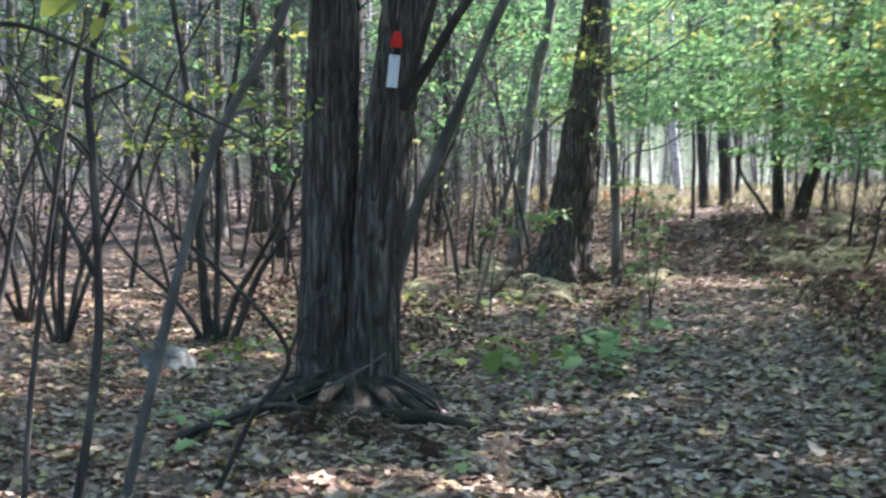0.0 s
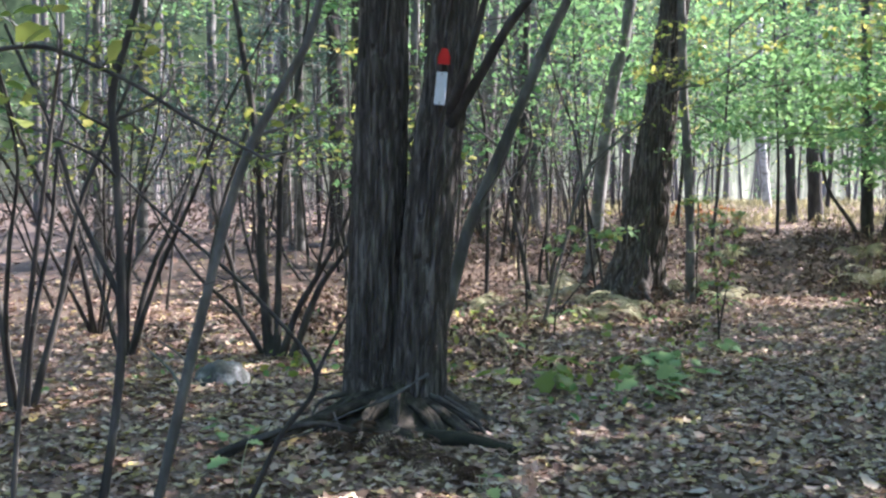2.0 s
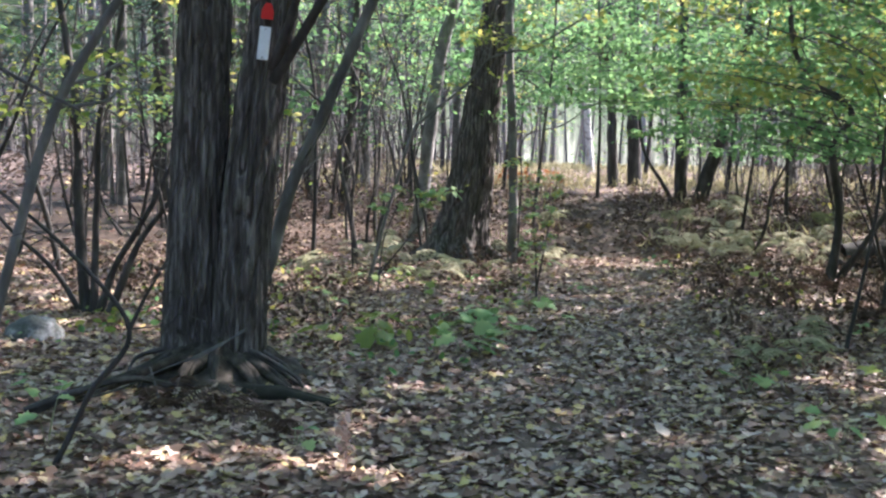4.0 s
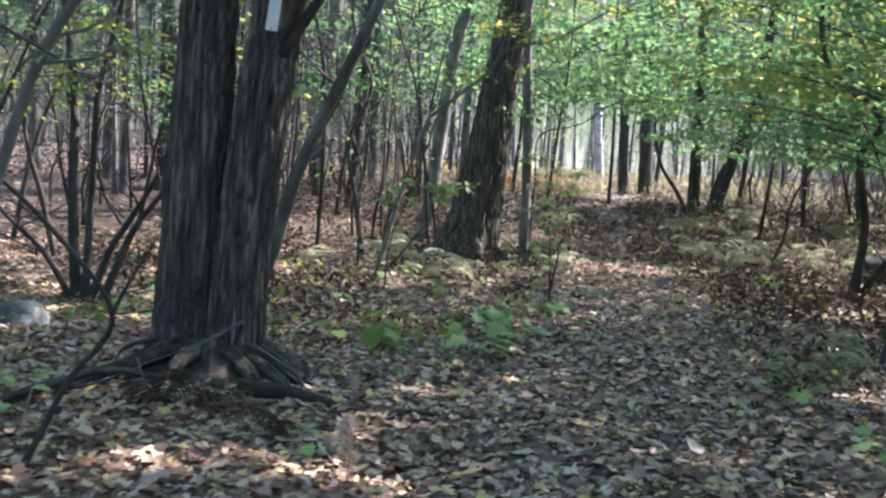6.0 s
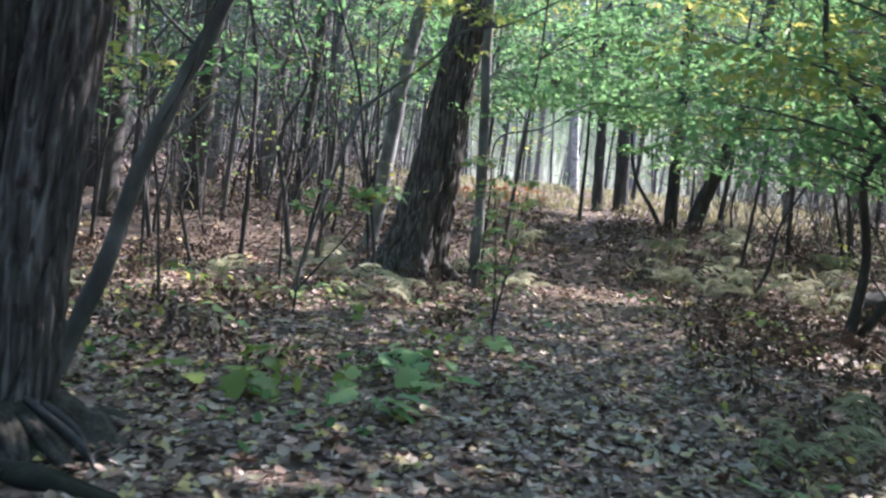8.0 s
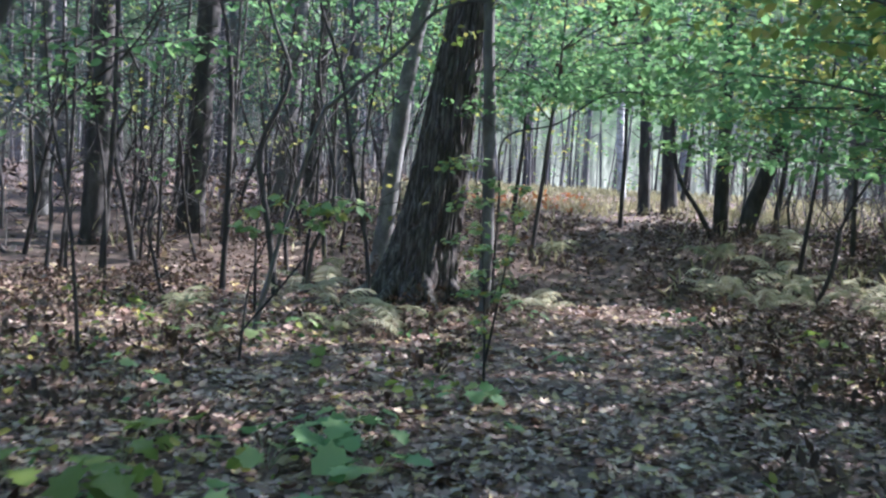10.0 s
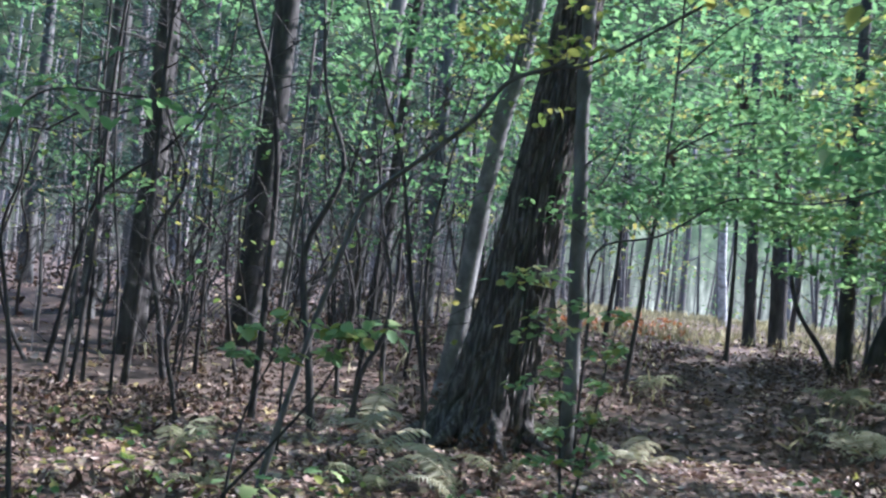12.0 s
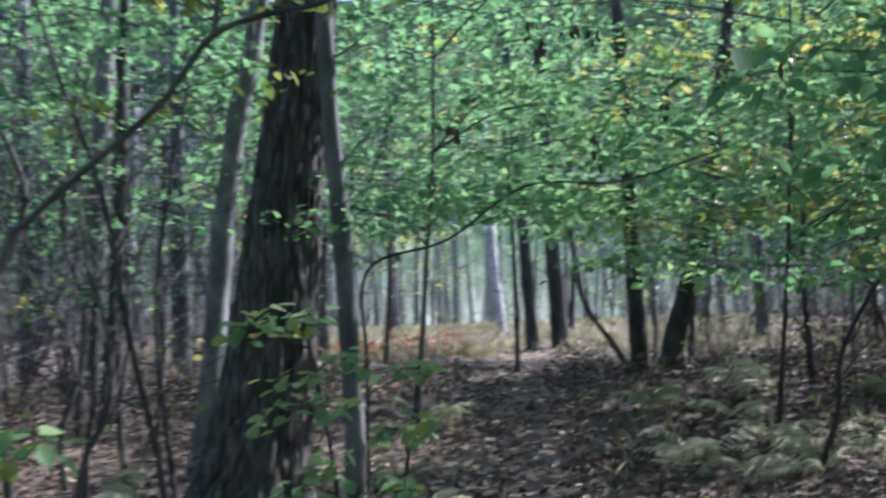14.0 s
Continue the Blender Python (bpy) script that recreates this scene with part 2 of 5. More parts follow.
def sprays(centres, radius, count, size, flat=0.12, droop=0.25):
    """Flat sprays of leaves round the centres."""
    C = np.repeat(np.asarray(centres, float), count, 0)
    n = len(C)
    a, q = RNG.uniform(0, 2 * np.pi, n), np.sqrt(RNG.uniform(0.02, 1, n)) * radius * RNG.uniform(0.7, 1.2, n)
    P = C + np.stack([np.cos(a) * q, np.sin(a) * q, RNG.normal(0, flat, n) * radius - 0.25 * q * q / radius], 1)
    P = P[open_to_sun(P)]
    n = len(P)
    return leaf_verts(P, RNG.uniform(0, 2 * np.pi, n), RNG.normal(-droop, 0.35, n), RNG.normal(0, 0.45, n), size * RNG.uniform(0.6, 1.25, n))


def smooth_line(pts, steps):
    """A rounded line through the points (Catmull-Rom)."""
    P = [Vector(p) for p in pts]
    P = [2 * P[0] - P[1]] + P + [2 * P[-1] - P[-2]]
    out = []
    for i in range(1, len(P) - 2):
        for k in range(steps):
            t = k / steps
            a, b, c, d = P[i - 1:i + 3]
            out.append(0.5 * (2 * b + (c - a) * t + (2 * a - 5 * b + 4 * c - d) * t * t + (3 * b - a - 3 * c + d) * t ** 3))
    out.append(P[-2])
    return out


def tube_data(line, r0, r1, sides=8, wob=0.0, flare=0.0, relief=None, seed=0.0):
    """Vertices and faces of a tapered limb along a line; relief(direction, z, radius) gives the bark's height."""
    V, F = [], []
    n = len(line)
    for i, p in enumerate(line):
        d = (line[min(i + 1, n - 1)] - line[max(i - 1, 0)]).normalized()
        a = d.cross(Vector((0, 1, 0.05)) if abs(d.y) < 0.9 else Vector((1, 0, 0))).normalized()
        b = d.cross(a)
        t = i / (n - 1)
        r = r0 + (r1 - r0) * t
        r *= 1 + flare * math.exp(-(p - line[0]).length / 0.22)
        for k in range(sides):
            w = 2 * math.pi * k / sides
            o = a * math.cos(w) + b * math.sin(w)
            rr = r
            if wob:
                rr *= 1 + wob * noise.noise(p * 3.0 + o * 0.8 + Vector((seed, 0, 0)))
            if relief:
                rr += relief(o, p.z, r)
            V.append(p + o * rr)
        if i:
            for k in range(sides):
                F.append(((i - 1) * sides + k, (i - 1) * sides + (k + 1) % sides, i * sides + (k + 1) % sides, i * sides + k))
    F.append(tuple(range((n - 1) * sides, n * sides)))
    return V, F


def joined(list_of_vf):
    V, F = [], []
    for v, f in list_of_vf:
        o = len(V)
        V += v
        F += [tuple(i + o for i in q) for q in f]
    return V, F


def thing(name, label, category, group="", at=(0, 0, 0), kind=""):
    ob = new(name)
    ob.location = at
    return tagged(ob, label, category, group, kind)


def part(name, me, parent, label="", kind=""):
    ob = new(name, me)
    ob.parent = parent
    if parent.type == "EMPTY":
        ob.location = -Vector(parent.location)
    return tagged(ob, label, kind=kind)


# ---- ground ----
def make_ground():
    xs = np.concatenate([np.linspace(-900, -30, 12)[:-1], np.linspace(-30, -7, 24)[:-1], np.linspace(-7, 9, 130)[:-1], np.linspace(9, 34, 26)[:-1], np.linspace(34, 900, 12)])
    ys = np.concatenate([np.linspace(-900, -12, 10)[:-1], np.linspace(-12, 0, 14)[:-1], np.linspace(0, 28, 210)[:-1], np.linspace(28, 70, 50)[:-1], np.linspace(70, 1500, 12)])
    V = [(x, y, ground_z(x, y)) for y in ys for x in xs]
    nx = len(xs)
    F = [(j * nx + i, j * nx + i + 1, (j + 1) * nx + i + 1, (j + 1) * nx + i) for j in range(len(ys) - 1) for i in range(nx - 1)]
    return tagged(new("ground", mesh("ground", V, F, SOIL)), "dark woodland soil with a trodden path, strewn with leaves", "ground", kind="structure")


ground = make_ground()


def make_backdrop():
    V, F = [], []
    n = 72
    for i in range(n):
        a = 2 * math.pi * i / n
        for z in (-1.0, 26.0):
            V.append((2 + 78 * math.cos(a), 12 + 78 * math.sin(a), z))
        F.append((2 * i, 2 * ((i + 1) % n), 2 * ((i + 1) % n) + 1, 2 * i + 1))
    return tagged(new("backdrop", mesh("backdrop", V, F, distance_material())), "glowing backdrop of far woodland, haze and light between trunks painted in", "backdrop", kind="structure")


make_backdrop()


def bark_relief(depth, around, along, seed):
    """Deep upright furrows between flat ridges."""
    def relief(o, z, r):
        q = Vector((o.x * r * around, o.y * r * around, z * along + seed))
        q2 = Vector((o.x * r * around * 2.3, o.y * r * around * 2.3, z * along * 2.4 + seed + 9))
        ridge = min(1.0, abs(noise.noise(q)) * 4.5)
        return depth * (ridge - 0.7) + 0.35 * depth * noise.noise(q2) + 0.03 * r * noise.noise(Vector((o.x, o.y, z * 1.1 + seed)))
    return relief


# ---- the twin oak by the path ----
def make_twin_tree():
    tree = thing("twin_trunk_tree", "old tree with two dark furrowed trunks joined at a rooted base", "tree", at=(-0.5, 5.7, 0))
    rel = bark_relief(0.034, 34, 3.4, 2.0)
    left = smooth_line([(-0.73, 5.72, -0.15), (-0.725, 5.72, 0.36), (-0.695, 5.72, 1.19), (-0.65, 5.72, 2.40), (-0.635, 5.72, 2.9), (-0.60, 5.75, 5.0), (-0.5, 5.8, 9.5)], 34)
    right = smooth_line([(-0.38, 5.68, -0.15), (-0.365, 5.68, 0.37), (-0.31, 5.68, 1.19), (-0.22, 5.68, 2.0), (-0.13, 5.68, 2.6), (0.12, 5.62, 4.6), (0.6, 5.5, 9.0)], 34)
    part("trunk", mesh("trunk", *tube_data(left, 0.222, 0.14, 160, 0.0, 0.3, rel), BARK), tree)
    part("trunk", mesh("trunk", *tube_data(right, 0.19, 0.14, 140, 0.0, 0.3, bark_relief(0.033, 35, 3.4, 7.0)), BARK), tree)
    rings, sides = 22, 90
    V, F = [], []
    for i in range(rings):
        q = 0.2 + 0.66 * i / (rings - 1)
        for k in range(sides):
            a = 2 * math.pi * k / sides
            o = Vector((math.cos(a), math.sin(a), 0))
            rr = q * (1 + 0.22 * noise.noise(o * 1.7 + Vector((3, 0, 0))))
            z = 0.27 * (1 - i / (rings - 1)) ** 1.3 + (0.09 * noise.noise(Vector((o.x * rr * 6, o.y * rr * 6, 2.0))) + 0.04 * noise.noise(Vector((o.x * rr * 17, o.y * rr * 17, 5.0)))) * (1 - 0.5 * i / (rings - 1)) - 0.04
            V.append((-0.5 + o.x * rr * 1.1, 5.66 + o.y * rr, z))
            if i:
                F.append(((i - 1) * sides + k, i * sides + k, i * sides + (k + 1) % sides, (i - 1) * sides + (k + 1) % sides))
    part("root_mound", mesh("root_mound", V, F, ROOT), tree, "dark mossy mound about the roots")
    random.seed(5)
    # roots: bearing, start and reach from the foot, thickness, height of the arch
    for ang, reach, r, arch in ((3.25, 0.6, 0.085, 0.08), (3.9, 0.75, 0.10, 0.20), (4.15, 1.35, 0.075, 0.16), (4.55, 0.75, 0.11, 0.18), (4.95, 0.62, 0.12, 0.16), (5.35, 0.8, 0.10, 0.12), (5.8, 0.9, 0.09, 0.09), (0.2, 0.7, 0.08, 0.06), (1.5, 0.7, 0.08, 0.06)):
        c, s = math.cos(ang), math.sin(ang)
        bend = random.uniform(-0.12, 0.12)
        pts = [(-0.52 + c * d - s * bend * d, 5.68 + s * d + c * bend * d, z) for d, z in ((0.16, 0.20), (0.28, 0.12 + arch * 0.3), (0.26 + (reach - 0.26) * 0.35, 0.08 + arch * 0.3), (0.26 + (reach - 0.26) * 0.7, 0.03 + arch * 0.2), (reach, -0.06))]
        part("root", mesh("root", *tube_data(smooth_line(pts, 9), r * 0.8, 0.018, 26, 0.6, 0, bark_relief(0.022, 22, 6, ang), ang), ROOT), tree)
    for k in range(9):
        ang = random.uniform(3.4, 5.9)
        c, s, d0, d1 = math.cos(ang), math.sin(ang), random.uniform(0.3, 0.45), random.uniform(0.55, 1.0)
        pts = [(-0.52 + c * d0, 5.68 + s * d0, 0.22), (-0.52 + c * (d0 + d1) / 2 + random.uniform(-.1, .1), 5.68 + s * (d0 + d1) / 2, random.uniform(0.06, 0.16)), (-0.52 + c * d1 + random.uniform(-.12, .12), 5.68 + s * d1, -0.04)]
        part("rootlet", mesh("rootlet", *tube_data(smooth_line(pts, 6), random.uniform(0.014, 0.03), 0.008, 8, 0.3, 0, None, ang), BARK_DARK), tree)
    limb = smooth_line([(-0.11, 5.6, 2.12), (0.12, 5.5, 2.42), (0.38, 5.4, 2.78), (0.75, 5.3, 3.2), (1.1, 5.2, 3.9)], 8)
    part("branch", mesh("branch", *tube_data(limb, 0.045, 0.015, 10, 0.15), BARK_DARK), tree)
    limb = smooth_line([(-0.10, 5.58, 2.2), (0.1, 5.35, 2.55), (0.25, 5.2, 2.9), (0.5, 5.0, 3.5)], 8)
    part("branch", mesh("branch", *tube_data(limb, 0.04, 0.012, 10, 0.15), BARK_DARK), tree)
    return tree


make_twin_tree()


def box(w, d, h, bev):
    bm = bmesh.new()
    bmesh.ops.create_cube(bm, size=1.0, matrix=Matrix.Diagonal((w, d, h, 1)))
    bmesh.ops.bevel(bm, geom=bm.edges[:], offset=bev, segments=2, affect="EDGES")
    return bm


def from_bm(name, bm, mat):
    me = bpy.data.meshes.new(name)
    bm.to_mesh(me)
    bm.free()
    me.materials.append(mat)
    return me


def make_blaze():
    """Trail blaze on the right trunk: a white plate under a red arrowhead."""
    at, lean = Vector((-0.14, 5.49, 2.365)), 6.0
    blaze = thing("trail_marker", "white plate trail marker with a red arrowhead nailed on bark", "sign", at=at)
    plate = part("plate", from_bm("plate", box(0.078, 0.008, 0.225, 0.003), WHITE), blaze)
    plate.location = (0, 0, 0)
    bm = bmesh.new()
    v = [bm.verts.new(p) for p in ((-0.042, 0, 0), (0.042, 0, 0), (0.042, 0, 0.055), (0.018, 0, 0.11), (-0.018, 0, 0.11), (-0.042, 0, 0.055))]
    f = bm.faces.new(v)
    ex = bmesh.ops.extrude_face_region(bm, geom=[f])
    bmesh.ops.translate(bm, verts=[e for e in ex["geom"] if isinstance(e, bmesh.types.BMVert)], vec=(0, -0.006, 0))
    bmesh.ops.recalc_face_normals(bm, faces=bm.faces[:])
    arrow = part("arrowhead", from_bm("arrowhead", bm, RED), blaze, "red painted arrowhead")
    arrow.location = (0.003, 0, 0.165)
    for dz in (-0.098, 0.098):
        nb = bmesh.new()
        bmesh.ops.create_uvsphere(nb, u_segments=8, v_segments=5, radius=0.005)
        nail = part("nail", from_bm("nail", nb, BARK_DARK), plate)
        nail.location = (0, -0.005, dz)
    blaze.rotation_euler = (0, radians(lean), radians(8))


make_blaze()


# ---- the leaning oak further on ----
def make_leaning_tree():
    tree = thing("leaning_oak", "stout dark oak leaning over, with deeply furrowed bark", "tree", at=(0.0, 15.9, -0.08))
    line = smooth_line([(-0.08, 15.9, -0.25), (-0.05, 15.9, 0.1), (0.05, 15.9, 0.65), (0.18, 15.9, 1.58), (0.29, 15.9, 2.5), (0.41, 15.9, 3.4), (0.54, 15.9, 4.4), (0.86, 15.9, 7.0), (1.2, 15.8, 10.5)], 30)

    rel0 = bark_relief(0.046, 24, 2.6, 21.0)

    def rel(o, z, r):
        lobes = 0.09 * math.exp(-max(z, 0) / 0.28) * math.cos(5 * math.atan2(o.y, o.x) + 0.6)
        taper = 0.20 * math.exp(-max(z, 0) / 1.4)
        knot = 0.06 * math.exp(-((z - 3.12) / 0.10) ** 2 - ((math.atan2(o.y, o.x) + 1.75) / 0.28) ** 2)
        return rel0(o, z, r) + lobes + taper + knot
    part("trunk", mesh("trunk", *tube_data(line, 0.315, 0.17, 210, 0.0, 0.25, rel), BARK), tree)
    for ang, length in ((3.4, 0.5), (4.3, 0.45), (5.2, 0.5), (6.0, 0.5), (2.6, 0.4)):
        c, s = math.cos(ang), math.sin(ang)
        pts = [(-0.05 + c * d, 15.9 + s * d, z - 0.06) for d, z in ((0.36, 0.34), (0.55, 0.15), (0.55 + length * 0.5, 0.03), (0.55 + length, -0.08))]
        part("root", mesh("root", *tube_data(smooth_line(pts, 7), 0.1, 0.02, 18, 0.25, 0, None, ang), BARK), tree)


make_leaning_tree()


# ---- saplings and bushes that stand by themselves ----
def side_limbs(line, count, length, r, rng, rise=0.5, start=0.25, sides=6):
    """Thin side branches off a stem, as lines."""
    out = []
    n = len(line)
    for _ in range(count):
        i = int(n * rng.uniform(start, 0.97))
        i = min(i, n - 1)
        a, L = rng.uniform(0, 2 * math.pi), length * rng.uniform(0.5, 1.2)
        p = line[i]
        d = Vector((math.cos(a), math.sin(a), rise * rng.uniform(0.4, 1.6)))
        pts = [p, p + d * L * 0.4 + Vector((rng.uniform(-.05, .05), rng.uniform(-.05, .05), 0)), p + d * L * 0.75 + Vector((rng.uniform(-.1, .1), rng.uniform(-.1, .1), 0.03)),
               p + d * L + Vector((0, 0, -0.08 * L))]
        out.append((smooth_line(pts, 3), r * rng.uniform(0.7, 1.2)))
    return out


def stem_thing(name, label, lines, mat, group="", limbs=0, limb_len=0.6, leaves=0, leaf_mat=None, leaf_size=0.07, spread=0.3, seed=1, zmin=0.0):
    """A sapling or bush: lines of (points, radius at foot, radius at tip); limbs and leaves on each."""
    rng = random.Random(seed)
    foot = lines[0][0][0]
    ob = thing(name, label, "bush" if len(lines) > 2 else "sapling", group, at=foot)
    twigs, tips = [], []
    for pts, r0, r1 in lines:
        line = smooth_line(pts, 8)
        stem = part("stem", mesh("stem", *tube_data(line, r0, r1, 12 if r0 > 0.03 else 8, 0.18, 0.15, None, rng.random() * 50), mat), ob)
        for l, r in side_limbs(line, limbs, limb_len, min(0.012, max(0.004, r1 * 0.6)), rng):
            if foot[1] < 14.5:
                part("side_branch", mesh("side_branch", *tube_data(l, r, 0.0025, 5), mat), stem)
            else:
                twigs.append(tube_data(l, r, 0.0025, 5))
            tips += [l[-1], l[len(l) // 2]]
        tips.append(line[-1])
    if twigs:
        part("brushwood", mesh("brushwood", *joined(twigs), mat), ob, kind="stuff")
    tips = [t for t in tips if t.z > zmin]
    if leaves and tips:
        me = quads("foliage", sprays([tuple(t) for t in tips], spread, leaves, leaf_size), leaf_mat or YELLOW)
        part("foliage", me, ob, kind="stuff")
    return ob


stem_thing("grey_sapling", "slanting grey sapling with a sunlit bend", [([(-0.85, 7.0, -0.05), (-0.52, 6.9, 0.7), (-0.36, 6.9, 1.27), (-0.17, 6.9, 1.73), (0.08, 6.9, 2.28), (0.31, 6.9, 2.82), (0.7, 6.85, 3.6), (1.3, 6.8, 5.2)], 0.06, 0.03)],
           BARK_GREY, limbs=7, limb_len=1.0, leaves=10, leaf_mat=YELLOW, seed=3, zmin=2.3)
stem_thing("oak_side_sapling", "slim grey sapling close beside the leaning oak", [([(0.87, 15.3, -0.2), (0.88, 15.3, 0.25), (0.87, 15.3, 1.0), (0.84, 15.3, 1.86), (0.79, 15.3, 2.7), (0.745, 15.3, 3.5), (0.66, 15.3, 6.5)], 0.082, 0.06)],
           BARK_GREY, limbs=6, limb_len=0.9, leaves=12, leaf_mat=GREEN, seed=4, zmin=2.6)
stem_thing("pale_birch", "pale grey birch trunk with sunlit patches", [([(-1.25, 18.7, -0.15), (-1.145, 18.7, 0.5), (-1.03, 18.7, 1.6), (-0.925, 18.7, 2.63), (-0.74, 18.7, 3.85), (-0.535, 18.7, 4.73), (0.1, 18.7, 9.0)], 0.14, 0.10)],
           BARK_PALE, limbs=8, limb_len=1.2, leaves=14, leaf_mat=GREEN, seed=5, zmin=3.0)
stem_thing("hazel_stool", "many-stemmed dark hazel bush with sparse leaves", [
    ([(-2.85, 8.4, -0.05), (-2.95, 8.45, 0.9), (-3.0, 8.5, 2.0), (-3.25, 8.6, 3.3), (-3.5, 8.7, 4.6)], 0.06, 0.02),
    ([(-2.78, 8.4, -0.05), (-2.74, 8.4, 1.0), (-2.70, 8.4, 1.95), (-2.5, 8.4, 2.8), (-2.3, 8.4, 4.2)], 0.04, 0.015),
    ([(-2.72, 8.38, -0.05), (-2.55, 8.4, 0.45), (-2.3, 8.4, 0.85), (-2.0, 8.4, 1.4), (-1.5, 8.4, 2.6)], 0.04, 0.015),
    ([(-2.6, 8.36, -0.05), (-2.42, 8.36, 0.4), (-2.25, 8.36, 0.75), (-1.95, 8.36, 1.15), (-1.3, 8.4, 2.2)], 0.045, 0.015),
    ([(-2.9, 8.4, -0.05), (-3.2, 8.4, 0.4), (-3.7, 8.3, 0.9), (-4.2, 8.2, 1.7)], 0.03, 0.012)], BARK_DARK, limbs=5, limb_len=0.8, leaves=5, leaf_mat=YELLOW, seed=6, zmin=1.9)
def make_hazel(x, y, count, height, seed):
    """A stool of crooked stems fanning out from one foot."""
    rng = random.Random(seed)
    lines = []
    for k in range(count):
        a, lean, h = rng.uniform(0, 6.283), rng.uniform(0.15, 0.75), height * rng.uniform(0.7, 1.15)
        c, s = math.cos(a), math.sin(a)
        pts = [(x + c * 0.07, y + s * 0.07, -0.05)] + [(x + c * (0.07 + lean * h * t ** 1.2) + rng.uniform(-.07, .07), y + s * (0.07 + lean * h * t ** 1.2) + rng.uniform(-.07, .07), h * t) for t in (0.25, 0.5, 0.75, 1.0)]
        lines.append((pts, rng.uniform(0.018, 0.036), 0.007))
    stem_thing("hazel_stool", "many-stemmed dark hazel bush with crossing twigs", lines, BARK_DARK, "hazel bushes", limbs=7, limb_len=0.8, leaves=3, leaf_mat=YELLOW, seed=seed, zmin=1.8)


for i, (x, y, n, h) in enumerate(((-4.3, 8.0, 6, 3.4), (-5.7, 9.6, 6, 3.6), (-6.8, 8.4, 5, 3.4), (-8.4, 12.5, 6, 3.8), (6.6, 15.4, 5, 3.4), (7.6, 13.6, 5, 3.2), (-3.4, 5.2, 4, 3.0))):
    make_hazel(x, y, n, h, 320 + i)
stem_thing("dark_sapling", "thin dark sapling beside the path", [([(-0.88, 2.4, -0.05), (-0.80, 2.4, 0.23), (-0.68, 2.4, 0.96), (-0.69, 2.4, 1.71), (-0.70, 2.4, 2.08), (-0.58, 2.4, 2.45), (-0.3, 2.5, 3.6)], 0.022, 0.014),
           ([(-0.69, 2.4, 1.2), (-0.9, 2.4, 1.6), (-1.0, 2.4, 1.9), (-1.25, 2.4, 2.4)], 0.014, 0.008)], BARK_DARK, limbs=5, limb_len=0.5, leaves=3, leaf_mat=YELLOW, seed=8, zmin=1.8)
stem_thing("slanting_sapling", "slanting grey-brown sapling rising from the litter", [([(-0.95, 3.0, -0.08), (-0.88, 3.0, 0.10), (-0.63, 3.0, 1.01), (-0.40, 3.0, 1.74), (-0.17, 3.0, 2.15), (0.0, 3.0, 2.47), (0.3, 3.0, 3.5)], 0.030, 0.018)],
           BARK_GREY, limbs=5, limb_len=0.5, leaves=4, leaf_mat=YELLOW, seed=9, zmin=1.9)
stem_thing("leaning_twig", "bare dark forked stem leaning over the litter", [([(-0.56, 3.2, -0.08), (-0.46, 3.2, 0.10), (-0.30, 3.2, 0.42), (-0.10, 3.2, 0.74), (-0.42, 3.2, 1.12), (-0.8, 3.2, 1.42), (-1.16, 3.2, 1.72), (-1.6, 3.2, 2.2)], 0.017, 0.006),
           ([(-0.10, 3.2, 0.74), (-0.02, 3.2, 0.9), (0.1, 3.2, 1.1)], 0.010, 0.005)], BARK_DARK, limbs=3, limb_len=0.4, seed=10)
stem_thing("arching_branch_sapling", "thin sapling whose leafy branch arches over", [([(-1.6, 2.3, -0.05), (-1.5, 2.25, 1.2), (-1.35, 2.2, 2.1), (-0.99, 2.2, 2.27), (-0.57, 2.2, 2.14), (-0.17, 2.2, 1.92), (0.14, 2.2, 1.77)], 0.016, 0.006),
           ([(-1.35, 2.2, 2.1), (-1.2, 2.2, 2.8), (-1.0, 2.2, 3.5)], 0.01, 0.005)], BARK_DARK, limbs=4, limb_len=0.35, leaves=2, leaf_mat=YELLOW, leaf_size=0.1, spread=0.15, seed=11, zmin=1.6)
stem_thing("crooked_sapling", "crooked dark sapling with leafy top", [([(5.45, 14.1, -0.05), (5.50, 14.1, 0.3), (5.54, 14.1, 0.95), (5.41, 14.1, 1.84), (5.64, 14.1, 2.33), (5.14, 14.1, 2.79), (4.81, 14.1, 3.25), (4.7, 14.1, 4.5)], 0.07, 0.03),
           ([(5.6, 14.2, 0.0), (5.95, 14.1, 0.6), (6.4, 14.1, 1.4), (6.7, 14.1, 2.6)], 0.05, 0.02)], BARK_DARK, limbs=7, limb_len=1.2, leaves=16, leaf_mat=GREEN, seed=12, zmin=2.2)
stem_thing("forked_trunks", "pair of dark trunks, one leaning away", [([(4.25, 26, 0.4), (4.22, 26, 1.4), (4.19, 26, 3.0), (4.1, 26, 8.0)], 0.17, 0.1),
           ([(4.65, 26, 0.4), (4.95, 26, 1.5), (5.4, 26, 2.9), (5.6, 26, 4.0), (6.2, 26, 8.0)], 0.19, 0.1)], BARK_DARK, limbs=6, limb_len=1.6, leaves=14, leaf_mat=GREEN, seed=13, zmin=3.0)
stem_thing("thin_leaning_sapling", "thin dark sapling bent by the path", [([(4.1, 25.4, 0.4), (3.8, 25.4, 1.0), (3.3, 25.4, 1.8), (3.1, 25.4, 3.0)], 0.06, 0.03)], BARK_DARK, limbs=4, leaves=8, leaf_mat=GREEN, seed=14, zmin=2.8)
